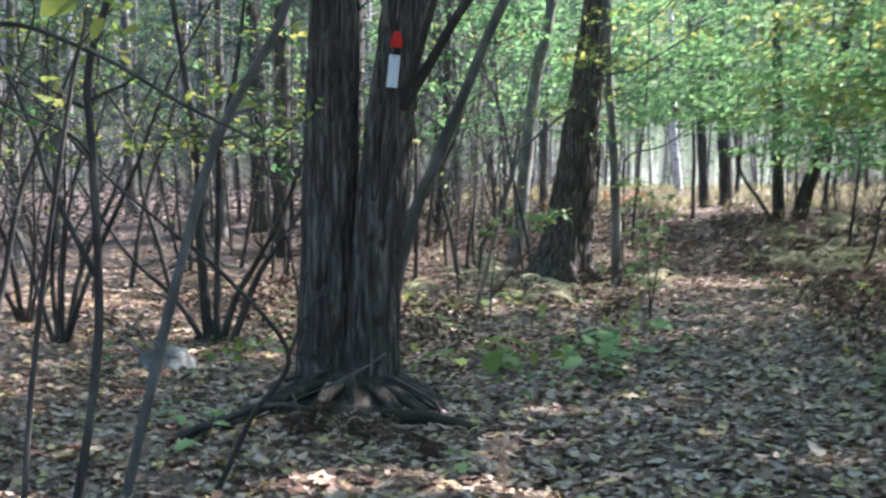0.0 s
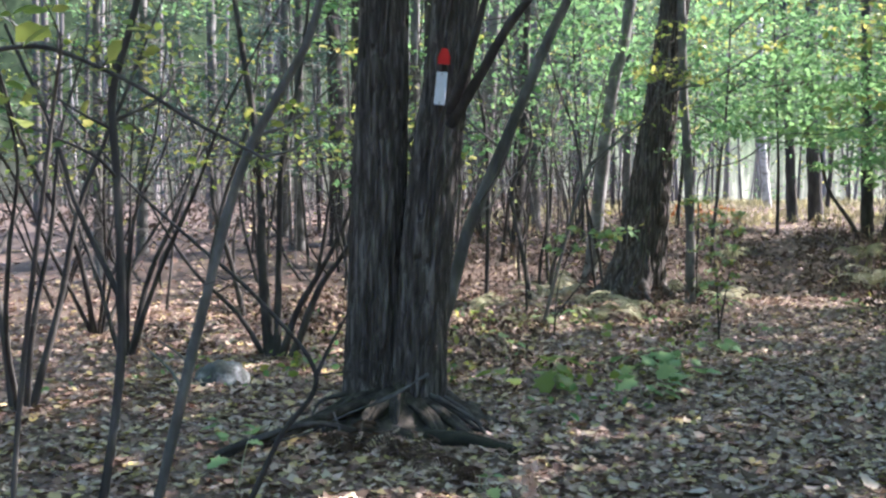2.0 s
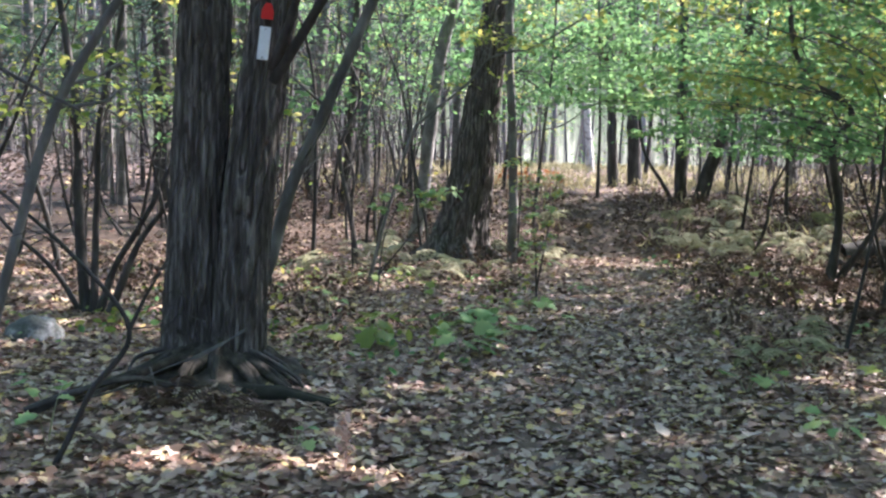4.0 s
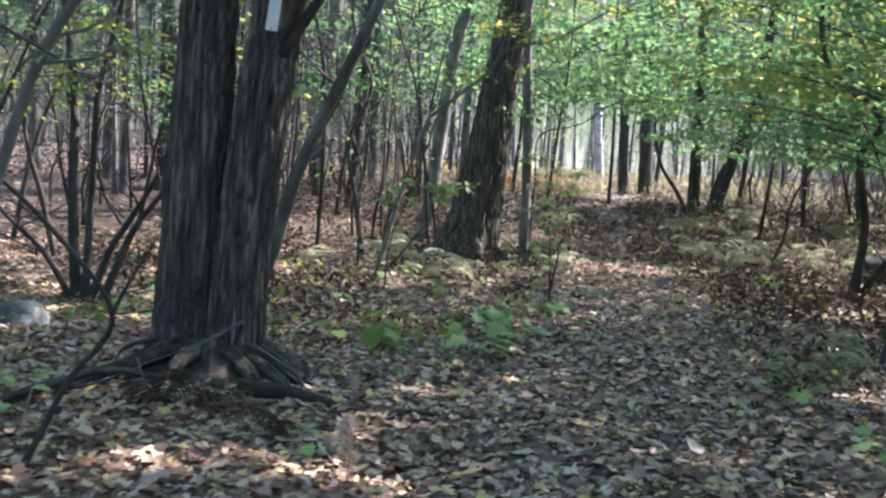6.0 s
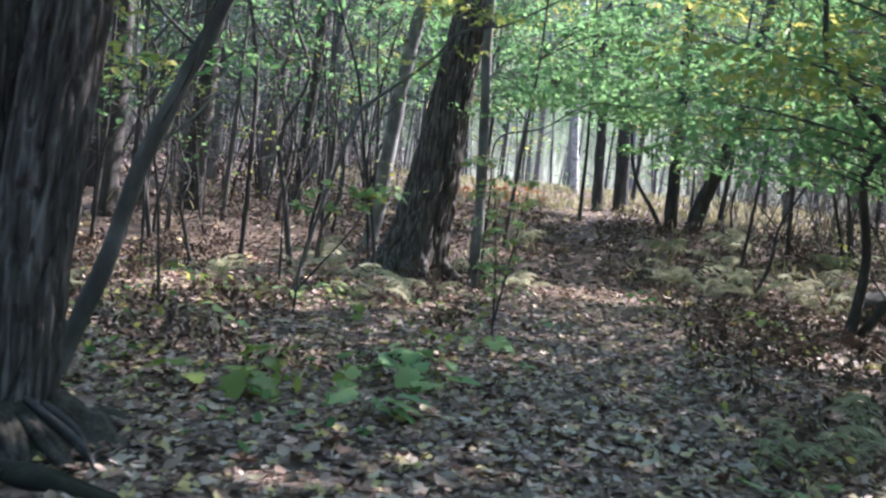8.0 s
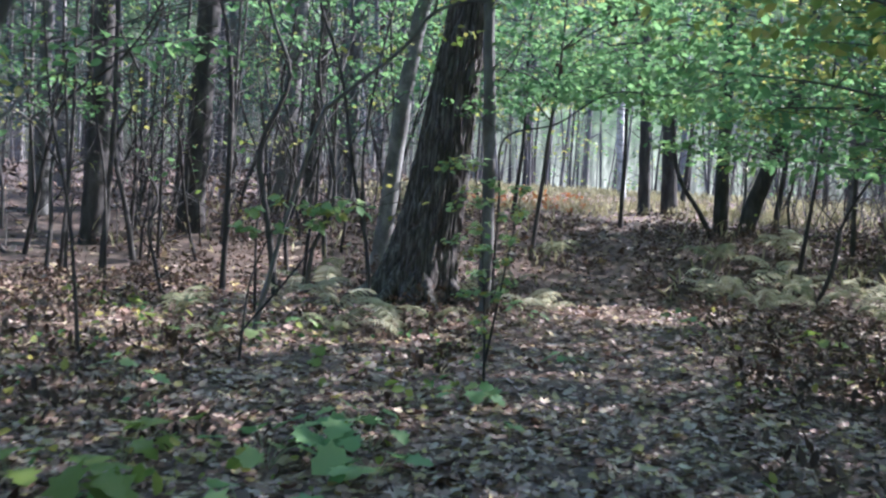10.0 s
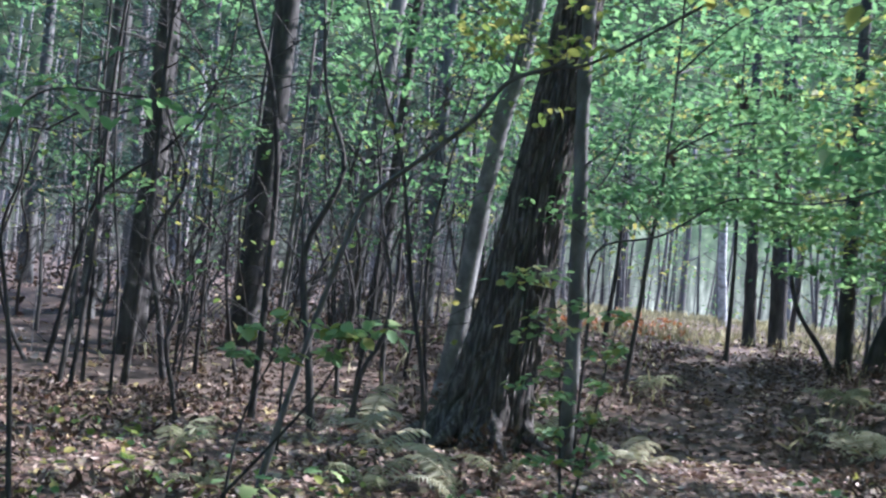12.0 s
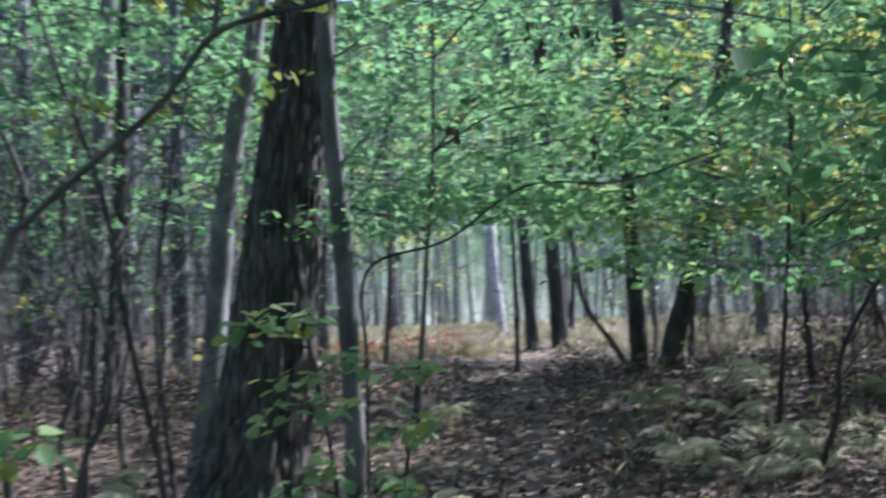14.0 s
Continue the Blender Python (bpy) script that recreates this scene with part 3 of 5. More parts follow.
stem_thing("woodland_tree", "straight dark trunk beyond the bank", [([(3.46, 36.4, 0.5), (3.40, 36.4, 2.2), (3.29, 36.4, 4.0), (3.2, 36.4, 10)], 0.25, 0.18)], BARK_DARK, "trunks beyond the bank", limbs=8, limb_len=2.0, leaves=14, leaf_mat=GREEN, seed=15, zmin=5)
stem_thing("woodland_tree", "straight dark trunk beyond the bank", [([(2.74, 36.4, 0.5), (2.65, 36.4, 2.2), (2.57, 36.4, 4.0), (2.2, 36.4, 10)], 0.19, 0.13)], BARK_DARK, "trunks beyond the bank", limbs=8, limb_len=2.0, leaves=14, leaf_mat=GREEN, seed=16, zmin=5)
stem_thing("white_birch", "slender white birch in the sunlit clearing", [([(1.92, 46, 0.6), (1.80, 46, 2.2), (1.66, 46, 4.0), (1.5, 46, 9)], 0.17, 0.12)], BARK_WHITE, limbs=5, limb_len=1.5, leaves=12, leaf_mat=YELLOW, seed=17, zmin=5)
stem_thing("woodland_tree", "straight grey trunk with a dark mossy foot", [([(-5.3, 21.3, 0.15), (-5.25, 21.3, 1.0), (-5.1, 21.3, 4.0), (-5.0, 21.3, 11)], 0.26, 0.17)], BARK_DARK, limbs=5, limb_len=1.6, leaves=10, leaf_mat=GREEN, seed=18, zmin=4)
stem_thing("long_branch_sapling", "bent sapling with one long bare crossing branch", [([(-0.75, 12.1, -0.05), (-0.5, 12.05, 0.9), (-0.2, 12.0, 1.87), (-0.05, 12.0, 2.08), (0.51, 12.0, 2.54), (0.76, 12.0, 2.84), (1.07, 12.0, 2.94), (1.3, 12.0, 2.99), (2.0, 12.0, 3.4)], 0.024, 0.010),
           ([(0.76, 12.0, 2.84), (0.8, 12.0, 3.1), (0.85, 12.0, 3.6)], 0.012, 0.006)], BARK_GREY, limbs=12, limb_len=0.6, leaves=7, leaf_mat=YELLOW, leaf_size=0.085, spread=0.22, seed=19, zmin=2.2)
stem_thing("arching_limb", "dark limb arching out under green leaves", [([(0.95, 15.4, 0.0), (1.0, 15.2, 1.2), (1.04, 15, 1.92), (1.61, 15, 2.12), (2.18, 15, 2.48), (2.85, 15, 2.49), (3.6, 15, 2.7)], 0.014, 0.006)], BARK_DARK, limbs=8, limb_len=0.9, leaves=14, leaf_mat=GREEN, seed=20, zmin=2.0)

for i, (x, y, r, h, lean) in enumerate(((-4.76, 15.9, 0.03, 6.0, 0.05), (-5.06, 16.6, 0.025, 5.5, -0.03), (-4.69, 16.9, 0.045, 7.0, 0.04), (-4.2, 17.3, 0.018, 3.2, 0.02), 
                                         (-6.2, 19.5, 0.22, 10.0, 0.02), (-8.0, 23.0, 0.25, 11.0, -0.02), (-3.4, 22.0, 0.12, 9.0, 0.06))):
    z0 = ground_z(x, y) - 0.05
    stem_thing("slim_sapling" if r < 0.1 else "woodland_tree", "slim straight dark stem in the leaf litter" if r < 0.1 else "straight dark trunk in the wood", [([(x, y, z0), (x + lean * h * 0.3 + 0.03, y, z0 + h * 0.3), (x + lean * h * 0.6 - 0.04, y, z0 + h * 0.6), (x + lean * h, y, z0 + h)], r, r * 0.5)],
               BARK_DARK, "stems of the wood", limbs=9, limb_len=0.7 if r < 0.1 else 1.6, leaves=5, leaf_mat=GREEN, seed=350 + i, zmin=2.4)

stem_thing("bent_hazel", "dark bent hazel stems beside the leaning oak", [([(-0.40, 15.0, -0.15), (-0.46, 15.0, 0.58), (-0.66, 15.0, 1.45), (-0.86, 15.0, 2.56), (-1.17, 15.0, 3.43), (-1.5, 15.0, 4.6)], 0.028, 0.012),
           ([(-0.68, 16.2, -0.15), (-0.80, 16.2, 0.8), (-0.86, 16.2, 1.73), (-0.72, 16.2, 2.81), (-0.55, 16.2, 3.6)], 0.026, 0.012)], BARK_DARK, limbs=9, limb_len=0.9, leaves=6, leaf_mat=GREEN, seed=381, zmin=2.1)
stem_thing("young_sapling", "slim dark sapling with a few green leaves", [([(-2.41, 15.58, -0.15), (-2.38, 15.58, 1.22), (-2.41, 15.58, 2.61), (-2.6, 15.58, 3.56), (-2.78, 15.58, 4.01), (-3.1, 15.6, 5.0)], 0.04, 0.016)], BARK_DARK, limbs=10, limb_len=0.8, leaves=6, leaf_mat=GREEN, seed=382, zmin=2.0)
stem_thing("young_sapling", "short thin dark stem in the leaf litter", [([(-1.35, 13.83, -0.15), (-1.37, 13.83, 0.87), (-1.30, 13.83, 1.6), (-1.45, 13.85, 2.5)], 0.016, 0.006)], BARK_DARK, limbs=5, limb_len=0.5, leaves=3, leaf_mat=YELLOW, seed=383, zmin=1.0)
for i, (x, y, lean, h) in enumerate(((-3.4, 21.5, 0.7, 3.6), (-4.6, 23.5, -0.8, 3.8), (-2.6, 24.5, 0.9, 4.0), (-6.0, 20.5, 0.6, 3.4), (-7.2, 17.0, -0.6, 3.6), (-3.0, 27.5, -0.9, 4.2), (7.2, 22.0, -0.7, 3.6), (9.0, 24.0, 0.7, 3.8))):
    lines = []
    for k in range(4):
        u, z = lean * (1 - 0.55 * k), ground_z(x, y) - 0.1
        lines.append(([(x + 0.05 * k, y, z), (x + u * 0.35 + 0.1 * math.sin(k * 2 + i), y + 0.1 * k, z + h * 0.3), (x + u * 0.8, y + 0.15 * k, z + h * 0.6), (x + u * 1.3 + 0.15 * math.cos(k + i), y + 0.2 * k, z + h)], 0.035 - 0.004 * k, 0.012))
    stem_thing("hazel_stool", "dark hazel with slanting crossed stems in the thicket", lines, BARK_DARK, "hazel bushes", limbs=6, limb_len=0.9, leaves=4, leaf_mat=GREEN, seed=390 + i, zmin=2.0)

# ---- understorey trees: slim stems under wide, flat, layered crowns ----
UNDER = [  # x, y, height, foot radius, crown radius, sprays, lowest leaves, leaf colour
    (7.2, 9.5, 6.0, 0.05, 2.8, 60, 2.0, 0), (5.4, 11.0, 5.5, 0.045, 2.6, 60, 2.15, 0), (6.9, 16.5, 7.0, 0.07, 3.2, 70, 2.1, 0), (4.9, 19.5, 7.0, 0.06, 3.0, 80, 2.3, 0),
    (8.4, 20.0, 7.0, 0.09, 3.4, 70, 2.2, 1), (0.9, 20.5, 7.5, 0.07, 3.0, 80, 2.7, 0), (6.4, 23.5, 8.0, 0.09, 3.2, 80, 2.6, 1), (2.2, 26.5, 8.0, 0.06, 3.4, 80, 3.3, 0),
    (9.5, 26.0, 8.0, 0.1, 3.6, 70, 2.5, 0), (-2.2, 24.0, 8.0, 0.08, 3.2, 44, 3.0, 0), (5.9, 31.0, 9.0, 0.1, 3.8, 80, 3.0, 0), (-0.6, 31.0, 9.0, 0.08, 3.8, 80, 3.6, 0),
    (10.5, 33.0, 9.0, 0.1, 4.0, 70, 3.0, 0), (-3.4, 14.5, 5.5, 0.035, 2.2, 10, 2.0, 0), (-1.6, 10.6, 4.5, 0.03, 1.8, 12, 2.0, 0), (-4.6, 18.5, 6.5, 0.05, 2.6, 17, 2.4, 0),
    (-6.5, 12.5, 5.5, 0.04, 2.4, 9, 2.1, 0), (-7.5, 20.0, 7.0, 0.06, 2.8, 17, 2.6, 0), (-9.8, 26.0, 8.0, 0.08, 3.5, 22, 3.0, 0), (4.4, 8.2, 5.0, 0.035, 1.9, 34, 2.45, 1),
    (8.9, 13.0, 6.5, 0.06, 2.8, 60, 2.0, 0), (12.0, 17.0, 7.0, 0.08, 3.4, 60, 2.2, 0), (-5.2, 30.0, 9.0, 0.1, 3.6, 34, 3.2, 0), (-1.5, 7.6, 4.4, 0.025, 1.4, 14, 2.2, 1),
    (13.5, 25.0, 8.0, 0.1, 3.8, 60, 2.6, 0), (4.0, 41.0, 10.0, 0.12, 4.2, 70, 4.0, 1), (-4.0, 42.0, 10.0, 0.12, 4.4, 70, 3.5, 1), (9.0, 43.0, 10.0, 0.12, 4.4, 70, 3.2, 0)]


def make_understorey(x, y, h, r, crown, count, low, tint, seed):
    rng = random.Random(seed)
    r, count = r * (0.55 if y < 25 else 0.8), int(count * (1.35 if x > -1 else 0.6))
    z0 = ground_z(x, y) - 0.05
    dx, dy = rng.uniform(-0.5, 0.5), rng.uniform(-0.5, 0.5)
    line = smooth_line([(x, y, z0), (x + dx * 0.3 + rng.uniform(-.08, .08), y + dy * 0.3, z0 + h * 0.25), (x + dx * 0.5 + rng.uniform(-.15, .15), y + dy * 0.6, z0 + h * 0.5), (x + dx, y + dy, z0 + h)], 8)
    ob = thing("understorey_tree", ("slim dark tree with layered green leaves", "slim dark tree with layered yellowing leaves")[tint], "tree", "understorey trees", at=(x, y, z0))
    part("trunk", mesh("trunk", *tube_data(line, r, r * 0.3, 10, 0.15, 0.2, None, seed), BARK_DARK), ob)
    centres, twigs = [], []
    for _ in range(count):
        a, q, z = rng.uniform(0, 6.283), crown * math.sqrt(rng.uniform(0.03, 1)), z0 + low + (h - low) * rng.random() ** 1.5
        c = Vector((x + dx * 0.6 + q * math.cos(a), y + dy * 0.6 + q * math.sin(a), z - 0.12 * q))
        if c.z < z0 + low - 0.15:
            c.z = z0 + low - 0.15 + 0.2 * rng.random()
        centres.append(tuple(c))
    for k in range(7):
        c = Vector(centres[k * len(centres) // 7])
        s = min(line, key=lambda p: abs(p.z - (c.z - 0.45)))
        mid = (s + c) / 2 + Vector((rng.uniform(-.15, .15), rng.uniform(-.15, .15), 0.18))
        b = smooth_line([s, mid, c], 6)
        part("branch", mesh("branch", *tube_data(b, r * 0.45, 0.006, 6, 0.1), BARK_DARK), ob)
    for c in centres:
        c = Vector(c)
        s = min(line, key=lambda p: (p - c - Vector((0, 0, -0.3))).length)
        twigs.append(tube_data(smooth_line([s.lerp(c, 0.35) + Vector((0, 0, 0.06)), s.lerp(c, 0.7) + Vector((0, 0, 0.08)), c], 3), 0.008, 0.003, 4))
    part("brushwood", mesh("brushwood", *joined(twigs), BARK_DARK), ob, kind="stuff")
    near = y < 22
    part("crown", quads("crown", sprays(centres, 0.6 if near else 0.8, 44 if near else 30, (0.09 if y < 12 else 0.13) if near else 0.18, 0.07), YELLOW if tint else GREEN), ob)


for i, spec in enumerate(UNDER):
    make_understorey(*spec, seed=100 + i)


# ---- thicket of bare saplings ----
def make_sapling(seed, h):
    rng = random.Random(seed)
    ob = thing("sapling", "thin bare dark sapling among leaf litter", "sapling", "thicket saplings")
    a, lean = rng.uniform(0, 6.283), rng.uniform(0.1, 0.5) * h
    pts = [(0, 0, -0.1)]
    for t in (0.15, 0.3, 0.45, 0.6, 0.8, 1.0):
        w = 0.05 * h * (0.4 + t)
        pts.append((math.cos(a) * lean * t ** 1.4 + rng.uniform(-w, w), math.sin(a) * lean * t ** 1.4 + rng.uniform(-w, w), h * t * (1 - 0.12 * t * lean / h)))
    line = smooth_line(pts, 5)
    part("stem", mesh("stem", *tube_data(line, 0.012 + 0.006 * h, 0.006, 7, 0.15), BARK_TWIG), ob)
    twigs = [tube_data(l, r, 0.002, 4) for l, r in side_limbs(line, 20, 1.1, 0.008, rng, 0.8, 0.12)]
    part("brushwood", mesh("brushwood", *joined(twigs), BARK_TWIG), ob, kind="stuff")
    tips = [tuple(line[int(len(line) * rng.uniform(0.45, 1)) - 1] + Vector((rng.uniform(-.5, .5), rng.uniform(-.5, .5), 0.1))) for _ in range(6)]
    part("foliage", quads("foliage", sprays(tips, 0.3, 5, 0.075), YELLOW if seed % 2 else GREEN), ob, kind="stuff")
    return ob


def clear_of_path(x, y, w=1.3):
    return abs(x - path_x(y)) > w and x ** 2 + (y - 15.8) ** 2 > 1.3 and (x + 0.5) ** 2 + (y - 5.7) ** 2 > 1.6


protos = [make_sapling(200 + k, 2.6 + 0.55 * k) for k in range(7)]
srng = random.Random(31)
placed = 0
used = set()
while placed < 46:
    if srng.random() < 0.88:
        x, y = srng.uniform(-10, -1.0), srng.uniform(7.6, 27)
        if (x > -4.0 and y < 14.5) or (y < 13 and srng.random() < 0.6):
            continue
    else:
        x, y = srng.uniform(3.9, 13), srng.uniform(15.0, 32)
    if not clear_of_path(x, y, 1.5):
        continue
    k = srng.randrange(7)
    m = Matrix.Translation((x, y, ground_z(x, y))) @ Matrix.Rotation(srng.uniform(0, 6.28), 4, "Z") @ Matrix.Rotation(srng.gauss(0, 0.22), 4, "X")
    if k not in used:
        used.add(k)
        protos[k].matrix_basis = m
    else:
        copy_thing(protos[k], m)
    placed += 1


# ---- tangle of thin crossing twigs in the thicket, and the dark pines behind it ----
def make_tangle(name, label, count, x0, x1, y0, y1, seed, high=3.6):
    """Thin bent shoots that rise from the ground at all slants and cross one another."""
    rng = random.Random(seed)
    data = []
    while len(data) < count:
        x, y = rng.uniform(x0, x1), rng.uniform(y0, y1)
        if not clear_of_path(x, y, 1.9 + 0.03 * max(0.0, y - 20)) or noise.noise((x * 0.45, y * 0.45, seed * 1.7)) < -0.12:
            continue
        z, h, a = ground_z(x, y) - 0.05, high * rng.uniform(0.35, 1.15), rng.uniform(0, 6.283)
        lean = h * abs(rng.gauss(0, 0.6))
        c, s, w = math.cos(a), math.sin(a), 0.06 * h
        pts = [(x + c * lean * t ** 1.3 + rng.uniform(-w, w) * t, y + s * lean * t ** 1.3 + rng.uniform(-w, w) * t, z + h * t) for t in (0, 0.35, 0.7, 1.0)]
        line = smooth_line(pts, 2)
        r = rng.uniform(0.005, 0.013) * (1 + 0.02 * y)
        data.append(tube_data(line, r, r * 0.35, 4))
        for l, rr in side_limbs(line, 2, 0.9, r * 0.5, rng, 0.7, 0.3):
            data.append(tube_data(l[::3] + [l[-1]], rr, rr * 0.4, 3))
    tagged(new(name, mesh(name, *joined(data), BARK_FAR)), label, "brushwood", kind="stuff")


make_tangle("thicket_tangle", "tangle of thin crossing shoots in the thicket, greyed for haze", 300, -14, -2.0, 18, 36, 801, 2.6)
make_tangle("wayside_tangle", "tangle of thin shoots beyond the ferns, greyed for haze", 1500, 5.2, 20, 22, 42, 802, 3.2)


def make_pine(x, y, h, r, seed):
    """A straight pine: whorls of dead level branches below, dark needle sprays above."""
    rng = random.Random(seed)
    z0 = ground_z(x, y) - 0.1
    ob = thing("pine", "straight grey pine with level dead branches and dark needles", "tree", "pines behind the thicket", at=(x, y, z0))
    dx = rng.uniform(-0.25, 0.25)
    line = smooth_line([(x, y, z0), (x + dx * 0.3, y, z0 + h * 0.3), (x + dx * 0.6, y, z0 + h * 0.6), (x + dx, y, z0 + h)], 8)
    part("trunk", mesh("trunk", *tube_data(line, r, r * 0.45, 14, 0.1, 0.25, None, seed), BARK_GREY), ob)
    dead, tips = [], []
    z = 1.3
    while z < h - 0.4:
        k = z / h
        s = line[min(len(line) - 1, int(k * (len(line) - 1)))]
        for _ in range(rng.randint(3, 5)):
            a, length = rng.uniform(0, 6.283), (1.0 + 1.3 * math.sin(math.pi * min(1, k + 0.2))) * rng.uniform(0.5, 1.1)
            d = Vector((math.cos(a), math.sin(a), rng.uniform(-0.12, 0.18)))
            e = s + d * length + Vector((0, 0, -0.12 * length))
            dead.append(tube_data(smooth_line([s, s + d * length * 0.5, e], 3), 0.014, 0.005, 4))
            for q in range(3):
                b = s.lerp(e, rng.uniform(0.3, 0.9))
                dead.append(tube_data([b, b + Vector((rng.uniform(-.3, .3), rng.uniform(-.3, .3), rng.uniform(-.15, .12)))], 0.006, 0.003, 3))
            if z > 2.4:
                tips += [tuple(s.lerp(e, f)) for f in (0.55, 0.8, 1.0)]
        z += rng.uniform(0.35, 0.6)
    part("deadwood", mesh("deadwood", *joined(dead), BARK_FAR), ob, kind="stuff")
    C = np.repeat(np.array(tips), 11, 0) + RNG.normal(0, 0.16, (len(tips) * 11, 3)) * np.array([[1, 1, 0.5]])
    C = C[open_to_sun(C)]
    n = len(C)
    V = leaf_verts(C, RNG.uniform(0, 6.28, n), RNG.normal(0.1, 0.5, n), RNG.uniform(0, 3.1, n), RNG.uniform(0.12, 0.26, n), 0.18)
    part("needles", quads("needles", V, NEEDLES), ob, "dark blue-green needles", kind="stuff")


for i, (x, y, h, r) in enumerate(((-6.6, 24.5, 11, 0.16), (-8.6, 22.0, 10, 0.14), (-10.4, 25.0, 11, 0.17), (-7.4, 28.5, 12, 0.18), (-12.2, 21.0, 10, 0.14), (-4.4, 29.0, 11, 0.15), (-13.5, 27.0, 12, 0.18), (-9.5, 31.5, 12, 0.18),
                                  (-5.9, 33.5, 12, 0.17), (-11.0, 17.5, 9, 0.12), (-14.5, 33.0, 12, 0.18), (-2.6, 35.0, 12, 0.16), (10.6, 29.5, 11, 0.16), (13.0, 33.0, 12, 0.18), (15.5, 28.0, 11, 0.16), (8.6, 36.0, 12, 0.17))):
    make_pine(x, y, h, r, 850 + i)


# ---- far woodland: trunks, brushwood and the high canopy ----
def make_far_woods():
    rng = random.Random(77)
    data = []
    for i in range(760):
        y = rng.uniform(19, 72)
        half = 5 + (y + 4) * 0.62
        x = 1 + rng.uniform(-half, half)
        if y < 46 and rng.random() < (0.7 if x > -1 else 0.84):
            continue
        if (y < 54 and not clear_of_path(x, y, 1.8 + max(0, y - 30) * 0.03)) or (-2 < x < 7.5 and y < 40) or (-3 < x < 7 and y < 56 and rng.random() < 0.75):
            continue
        big = rng.random() < 0.25
        r = rng.uniform(0.10, 0.24) if big else rng.uniform(0.025, 0.08)
        h = rng.uniform(9, 15) if big else rng.uniform(4, 9)
        lx, ly = rng.gauss(0, 0.05) * h, rng.gauss(0, 0.04) * h
        z = ground_z(x, y) - 0.1
        if not open_to_sun(np.array([(x + lx * f, y + ly * f, z + h * f) for f in np.linspace(0.05, 1, 12)])).all():
            continue
        line = smooth_line([(x, y, z), (x + lx * 0.4 + rng.uniform(-.1, .1), y + ly * 0.4, z + h * 0.45), (x + lx, y + ly, z + h)], 4)
        data.append(tube_data(line, r, r * 0.5, 7, 0.1, 0.25))
        for l, rr in side_limbs(line, 4, 1.5, r * 0.25, rng, 0.5, 0.2):
            data.append(tube_data(l, max(rr, 0.012), 0.006, 4))
    for i in range(130):
        y = rng.uniform(50, 74)
        x = rng.uniform(-16, 20)
        r, h, z = rng.uniform(0.03, 0.09), rng.uniform(6, 12), ground_z(x, y) - 0.1
        lx = rng.gauss(0, 0.06) * h
        line = smooth_line([(x, y, z), (x + lx * 0.4 + rng.uniform(-.2, .2), y, z + h * 0.4), (x + lx, y, z + h)], 4)
        data.append(tube_data(line, r, r * 0.5, 6, 0.1))
        for l, rr in side_limbs(line, 3, 1.8, r * 0.35, rng, 0.6, 0.1):
            data.append(tube_data(l[::3] + [l[-1]], max(rr, 0.015), 0.008, 3))
    ob = new("far_woods", mesh("far_woods", *joined(data), BARK_FAR))
    tagged(ob, "crowded trunks and brushwood of the woodland behind, greyed for haze", "woods", kind="stuff")


make_far_woods()


def make_canopy(name, label, count, box0, box1, size, mat, seed, per=16, radius=0.9):
    rng = np.random.default_rng(seed)
    C = rng.uniform(box0, box1, (count, 3))
    keep = (np.abs(C[:, 0] - 2.2) > 1.5) | (C[:, 2] > 5.0) | (C[:, 1] > 46)
    keep &= (C[:, 0] > -1.5) | (C[:, 2] > 7.9) | (C[:, 1] < 24) | (rng.uniform(0, 1, count) < 0.12)
    tagged(new(name, quads(name, sprays(C[keep], radius, per, size, 0.3), mat)), label, "foliage", kind="stuff")


# Above the view: high leaves that keep most sun off the ground.
make_canopy("high_canopy", "dense green leaf canopy high overhead", 3000, (-20, -10, 8.0), (30, 21, 14.0), 0.40, GREEN, 1, 14, 1.3)
# The next four are unseen foliage added to shade ground and trunks.
make_canopy("overhead_shade_leaves", "unseen green leaves overhead, added to shade the foreground", 190, (4.5, 6.5, 6.8), (10.5, 13.0, 9.5), 0.3, GREEN, 21, 16, 0.9)
make_canopy("side_shade_leaves", "unseen green foliage at the side, added to shade path and trunks", 90, (7.0, 6, 4.5), (17, 16.2, 9.0), 0.3, GREEN, 6, 14, 0.9)
make_canopy("wayside_shade_leaves", "unseen green foliage close by, added to shade the twin tree", 90, (5.0, 1.5, 3.6), (12, 7.8, 8.0), 0.22, GREEN, 7, 16, 0.8)
make_canopy("oak_side_shade_leaves", "unseen green foliage added to shade the leaning oak", 60, (6.0, 11.2, 4.9), (12, 15.0, 9.0), 0.22, GREEN, 8, 16, 0.8)
make_canopy("left_foliage", "thin green leaves among the thicket stems", 45, (-10, 15.5, 2.2), (-0.9, 27, 6.5), 0.095, GREEN, 9, 12, 0.6)
make_canopy("left_yellow_foliage", "sparse yellow leaves among the thicket stems", 60, (-9, 8, 2.0), (-2.0, 17, 5.0), 0.085, YELLOW, 11, 9, 0.5)
make_canopy("clearing_foliage", "sunlit yellow-green leaves round the clearing", 460, (-5, 47, 0.8), (9, 62, 5.0), 0.16, YELLOW, 10, 12, 0.7)
make_canopy("clearing_green_foliage", "hazy green leaves beyond the clearing", 240, (-9, 52, 0.6), (13, 68, 6.0), 0.22, GREEN, 22, 14, 0.9)
# Out of view, added to cut the sun near the twin tree's foot.
make_canopy("crown_shade_leaves", "unseen leafy crown added to shade the ground by the twin tree", 16, (5, 8, 7.6), (14, 15.5, 10.0), 0.4, GREEN, 16, 14, 1.2)
